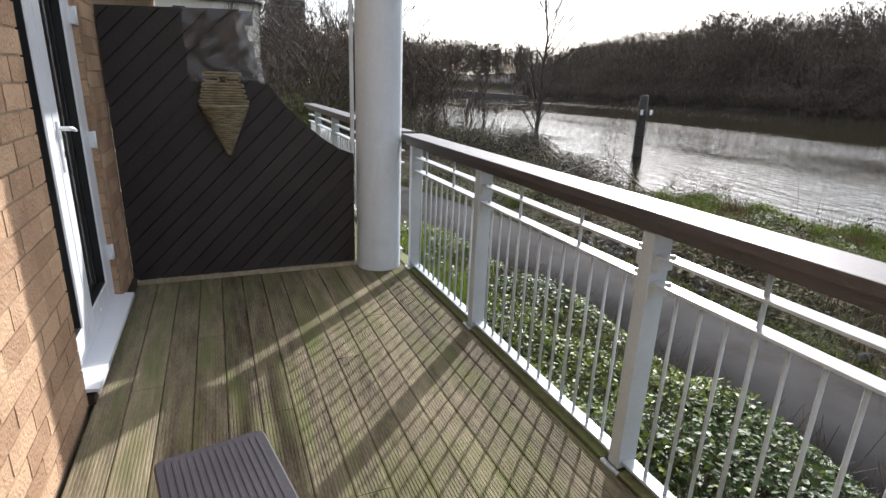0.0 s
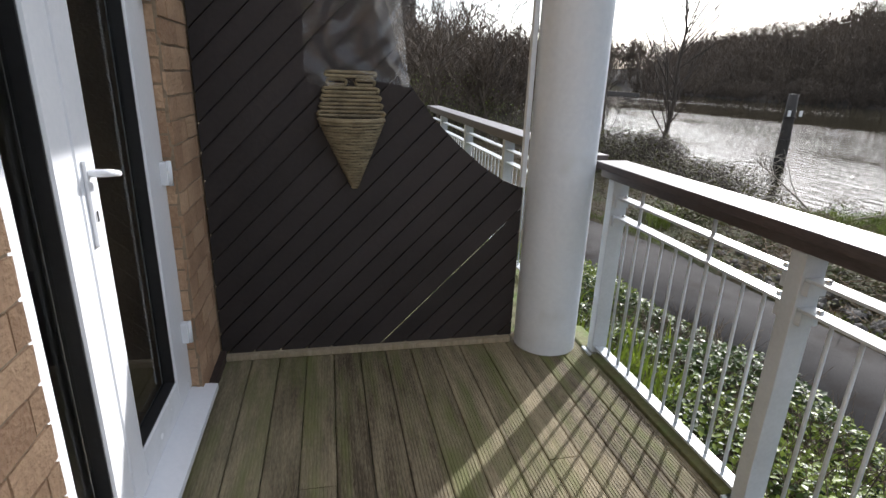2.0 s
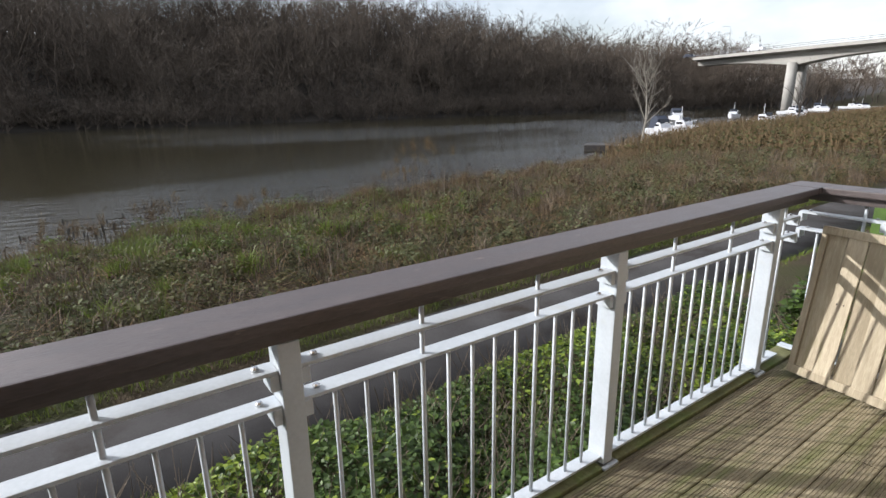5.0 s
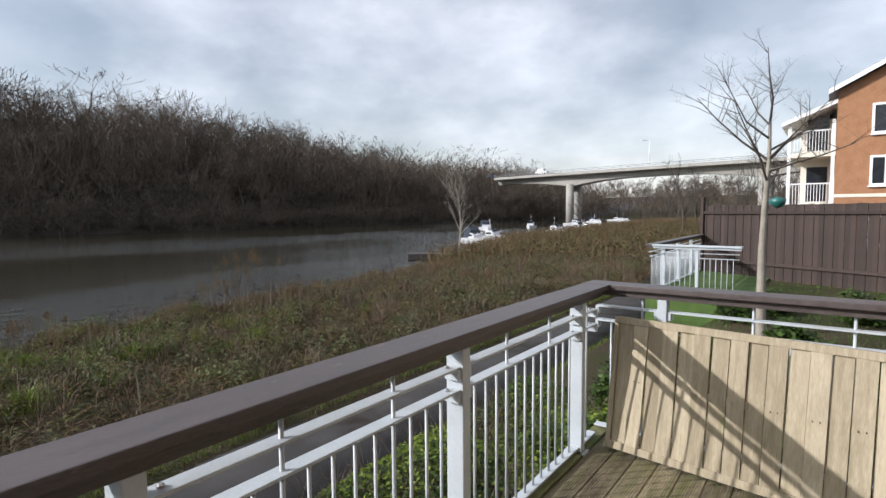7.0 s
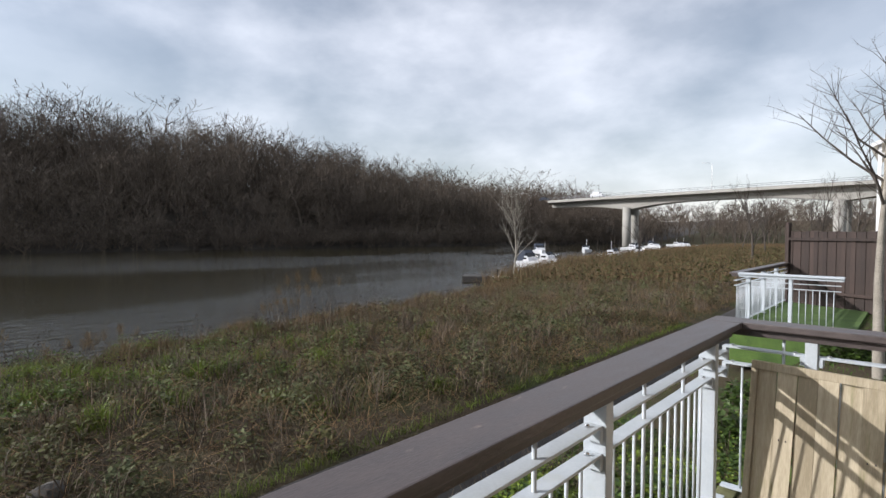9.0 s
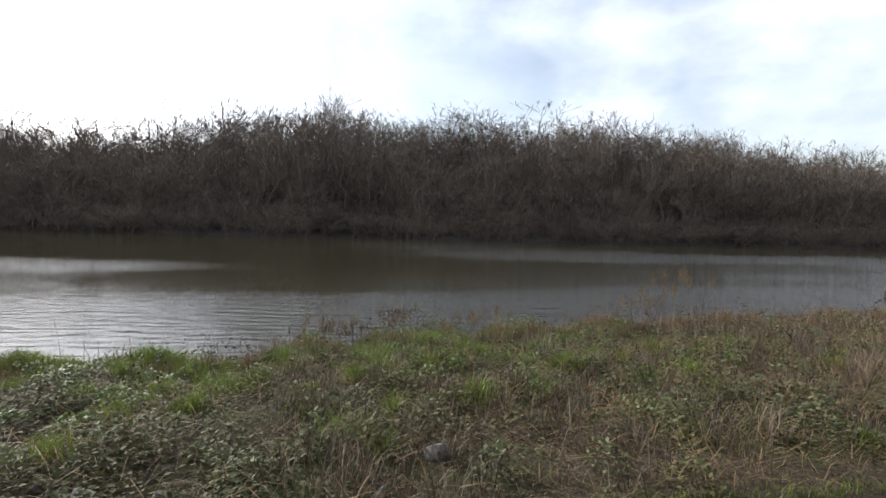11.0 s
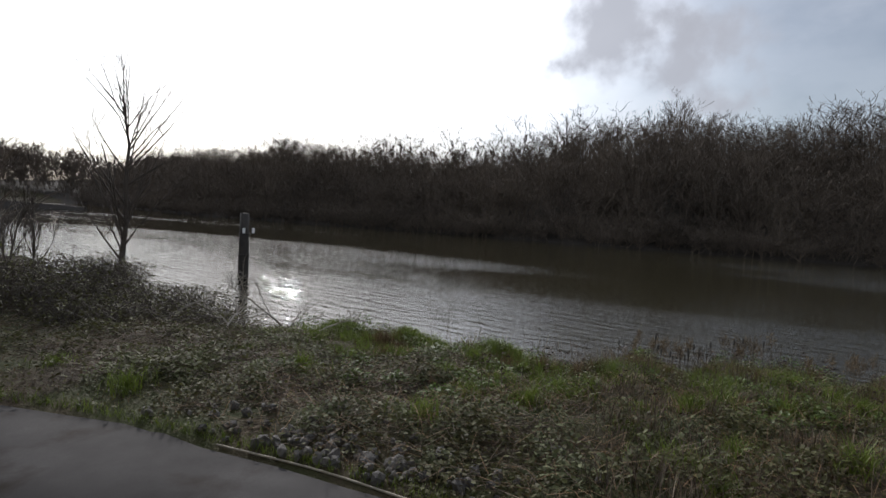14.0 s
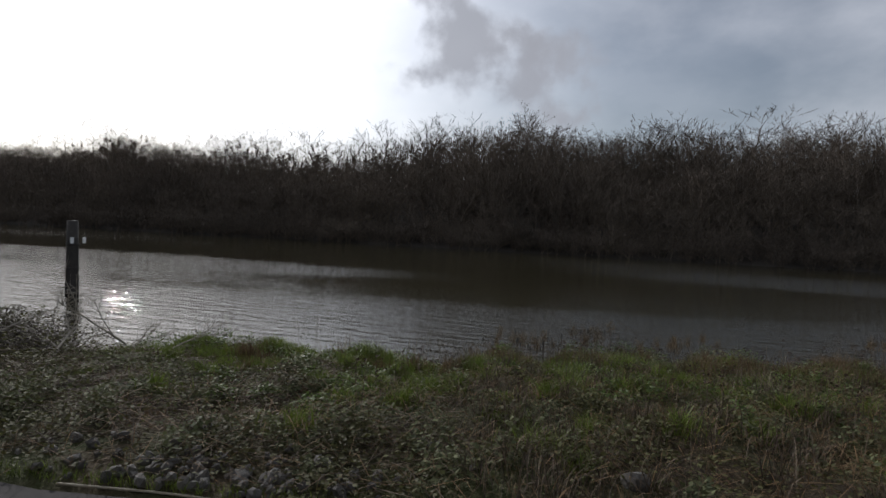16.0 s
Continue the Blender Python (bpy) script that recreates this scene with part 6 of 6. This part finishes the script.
def near_terrace():
    lo = -0.22
    r = railing("garden_railing", "white steel railing round the neighbouring garden terrace", (-14.6, -13.0, -11.4, -9.9), -15.2, -8.75, x=0, fine=False)
    r.matrix_world = Matrix.Translation((3.89, 0, lo)) @ Matrix.Rotation(0, 4, "Z")
    q = railing("garden_front_railing", "white steel front railing of the neighbouring garden terrace", (0.95,), 0.06, 1.78, x=0, fine=False)
    q.matrix_world = Matrix.Translation((3.89, -8.8, lo)) @ Matrix.Rotation(radians(90), 4, "Z")
    for ch in q.children:
        if ch.name.startswith("handrail"):
            ch.data.materials.clear()
            ch.data.materials.append(M_WHITE)
    solid("garden_kerb", box_bm(2.0, -15.2, -1.0, 3.96, -8.72, lo - 0.01, 0.01), M_LAWN_SOIL, "grassy raised edge of the neighbouring garden", "garden bed", kind="structure")


M_LAWN_SOIL = material("mossy_lawn_ground", (0.03, 0.06, 0.012), (0.09, 0.15, 0.03), scale=3, fine=40, rough=0.95, bump=0.6, coords="World")
near_terrace()


def shrub(at, r, seed, mat=M_IVY):
    rng = np.random.default_rng(seed)
    n = 1500
    v = rng.normal(0, 1, (n, 3))
    v /= np.linalg.norm(v, axis=1, keepdims=True)
    P = v * r * rng.uniform(0.55, 1.05, (n, 1)) * np.array([1, 1, 0.75]) * (1 + 0.25 * np.sin(v[:, :1] * 5 + seed))
    P[:, 2] = np.abs(P[:, 2] + r * 0.5)
    t = thing("garden_shrub", "rounded dark green garden shrub by the fence", "shrub", "garden shrubs", at=at)
    lv = leaves("foliage", P, rng.uniform(0.05, 0.10, n), mat, "", "", rng, 0.3)
    lv.parent = t
    for key in ("kind", "label", "category"):
        if key in lv:
            del lv[key]
    rows = [(np.array([0, 0, -0.05]), np.array([rng.normal(0, r * 0.4), rng.normal(0, r * 0.4), r * 0.9]), 0.012, 0.005) for i in range(9)]
    part("stems", tree_mesh("stems", rows, M_BARK, 4), None, t)


for i, (x, y, r) in enumerate(((1.9, -6.9, 0.36), (0.2, -7.8, 0.42), (-0.4, -6.6, 0.30), (1.5, -8.0, 0.34), (2.6, -4.6, 0.38), (2.75, -1.5, 0.42), (1.9, -3.4, 0.36), (0.5, -3.6, 0.34), (2.6, -2.9, 0.40), (1.1, -5.2, 0.30))):
    shrub((x, y, land_z(x, y)), r, 300 + i)


def build_feeder():
    f = thing("bird_feeder", "small teal plastic bird feeder fixed to the tree", "bird feeder", at=(1.34, -5.9, 1.71))
    part("cup", lathe_bm([(0.0, -0.07), (0.06, -0.05), (0.10, 0.0), (0.11, 0.06), (0.0, 0.10)], sides=18), M_TEAL, f, soft=True)
    part("bracket", tube_bm([(0.0, 0.0, 0.02), (0.13, -0.02, 0.02)], 0.012, 6), M_TEAL, f)


build_feeder()


def build_upstream_blocks():
    c = thing("cream_apartments", "cream rendered apartment block beyond the screen", "apartment building")
    part("wall", box_bm(-14, 52, -2, 4.7, 64, 7.4), M_CREAM, c)
    part("roof", prism_bm([(-14.5, 7.4), (5.1, 7.4), (-1, 10.0)], 51.6, 64.4, "y"), M_ROOF, c)
    for z in (0.6, 3.2, 5.6):
        for i in range(5):
            x = 3.2 - i * 2.6
            w = part("window", box_bm(x, 51.94, z, x + 1.0, 51.99, z + 1.2), M_DARKPANE, c)
            part("window_frame", frame_bm_y(x - 0.06, x + 1.06, z - 0.06, z + 1.26, 51.9, 51.938), M_PALEWHITE, w)
    t = thing("tower_block", "distant grey apartment tower with many balconies", "apartment building")
    part("wall", box_bm(15, 150, -2, 24, 160, 44), M_CONCRETE, t)
    for k in range(15):
        z = 2 + k * 2.8
        part("balcony", box_bm(15.4, 149.0, z, 23.6, 149.98, z + 0.9), M_ROOF, t)
        w = part("window", box_bm(15.8, 149.96, z + 0.95, 23.2, 149.99, z + 2.4), M_DARKPANE, t)


def frame_bm_y(x0, x1, z0, z1, y0, y1, w=0.07):
    bm = bmesh.new()
    for b in ((x0, y0, z0, x0 + w, y1, z1), (x1 - w, y0, z0, x1, y1, z1), (x0 + w, y0, z0, x1 - w, y1, z0 + w), (x0 + w, y0, z1 - w, x1 - w, y1, z1)):
        box_bm(*b, bm=bm)
    return bm


build_upstream_blocks()


def build_scrub_leaves():
    rng = np.random.default_rng(90)
    n = 22000
    x, y = rng.uniform(3.5, 14, n), rng.uniform(25, 62, n)
    P = on_land(x, y)
    P[:, 2] += rng.uniform(0.1, 1.0, n) * (1.6 + 1.5 * np.clip(lump(x, y, 0.5, 2.0), -0.6, 1.2))
    leaves("scrub_leaves", P, rng.uniform(0.05, 0.12, n), M_LIME, "yellow green young leaves in the bank scrub", "scrub", rng, 0.3)


build_scrub_leaves()


# ---------------------------------------------------------------- bricks, last
def build_bricks():
    rng = random.Random(7)
    H, Lb, J = 0.086, 0.222, 0.010
    shapes = {}

    def brick_mesh(l, k):
        key = (round(l, 3), k)
        if key not in shapes:
            bm = box_bm(-0.02, 0.0, 0.0, 0.0, l, H)
            bmesh.ops.subdivide_edges(bm, edges=[e for e in bm.edges if abs(e.verts[0].co.y - e.verts[1].co.y) > 0.01], cuts=2)
            for v in bm.verts:
                if v.co.x > -0.001:
                    v.co.x += rng.uniform(-0.003, 0.002)
                v.co.z += rng.uniform(-0.0018, 0.0018)
                v.co.y += rng.uniform(-0.002, 0.002)
            shapes[key] = mesh_of("brick", bm, M_BRICK)
        return shapes[key]

    def fill(y0, y1, z0, z1, x, turn=None):
        z, row = z0, 0
        while z + H <= z1 + 1e-6:
            y = y0 - (0.1125 if row % 2 else 0.0)
            while y < y1:
                a, b = max(y, y0), min(y + Lb, y1)
                if b - a > 0.03:
                    k = part("brick", brick_mesh(b - a, rng.randrange(4) if b - a > 0.2 else 0), None, wall)
                    k.location = (x, a, z)
                y += Lb + J
            z += H + J
            row += 1

    fill(WIN1, DOOR0, 0.005, 2.2, WX)
    fill(DOOR1, 4.14, 0.055, 2.2, WX)
    # reveals beside the window and the door
    z, row = 0.005, 0
    rev = {}
    while z < 2.1:
        l = 0.095
        for y, s in ((WIN1, -1), (DOOR1, -1)):
            bm_key = (l, s)
            if bm_key not in rev:
                rev[bm_key] = mesh_of("brick", box_bm(-l, -0.005 if s < 0 else 0, 0, 0.002, 0.012, H), M_BRICK)
            k = part("brick", rev[bm_key], None, wall)
            k.location = (WX - 0.022, y, z)
        z += H + J
        row += 1


build_bricks()
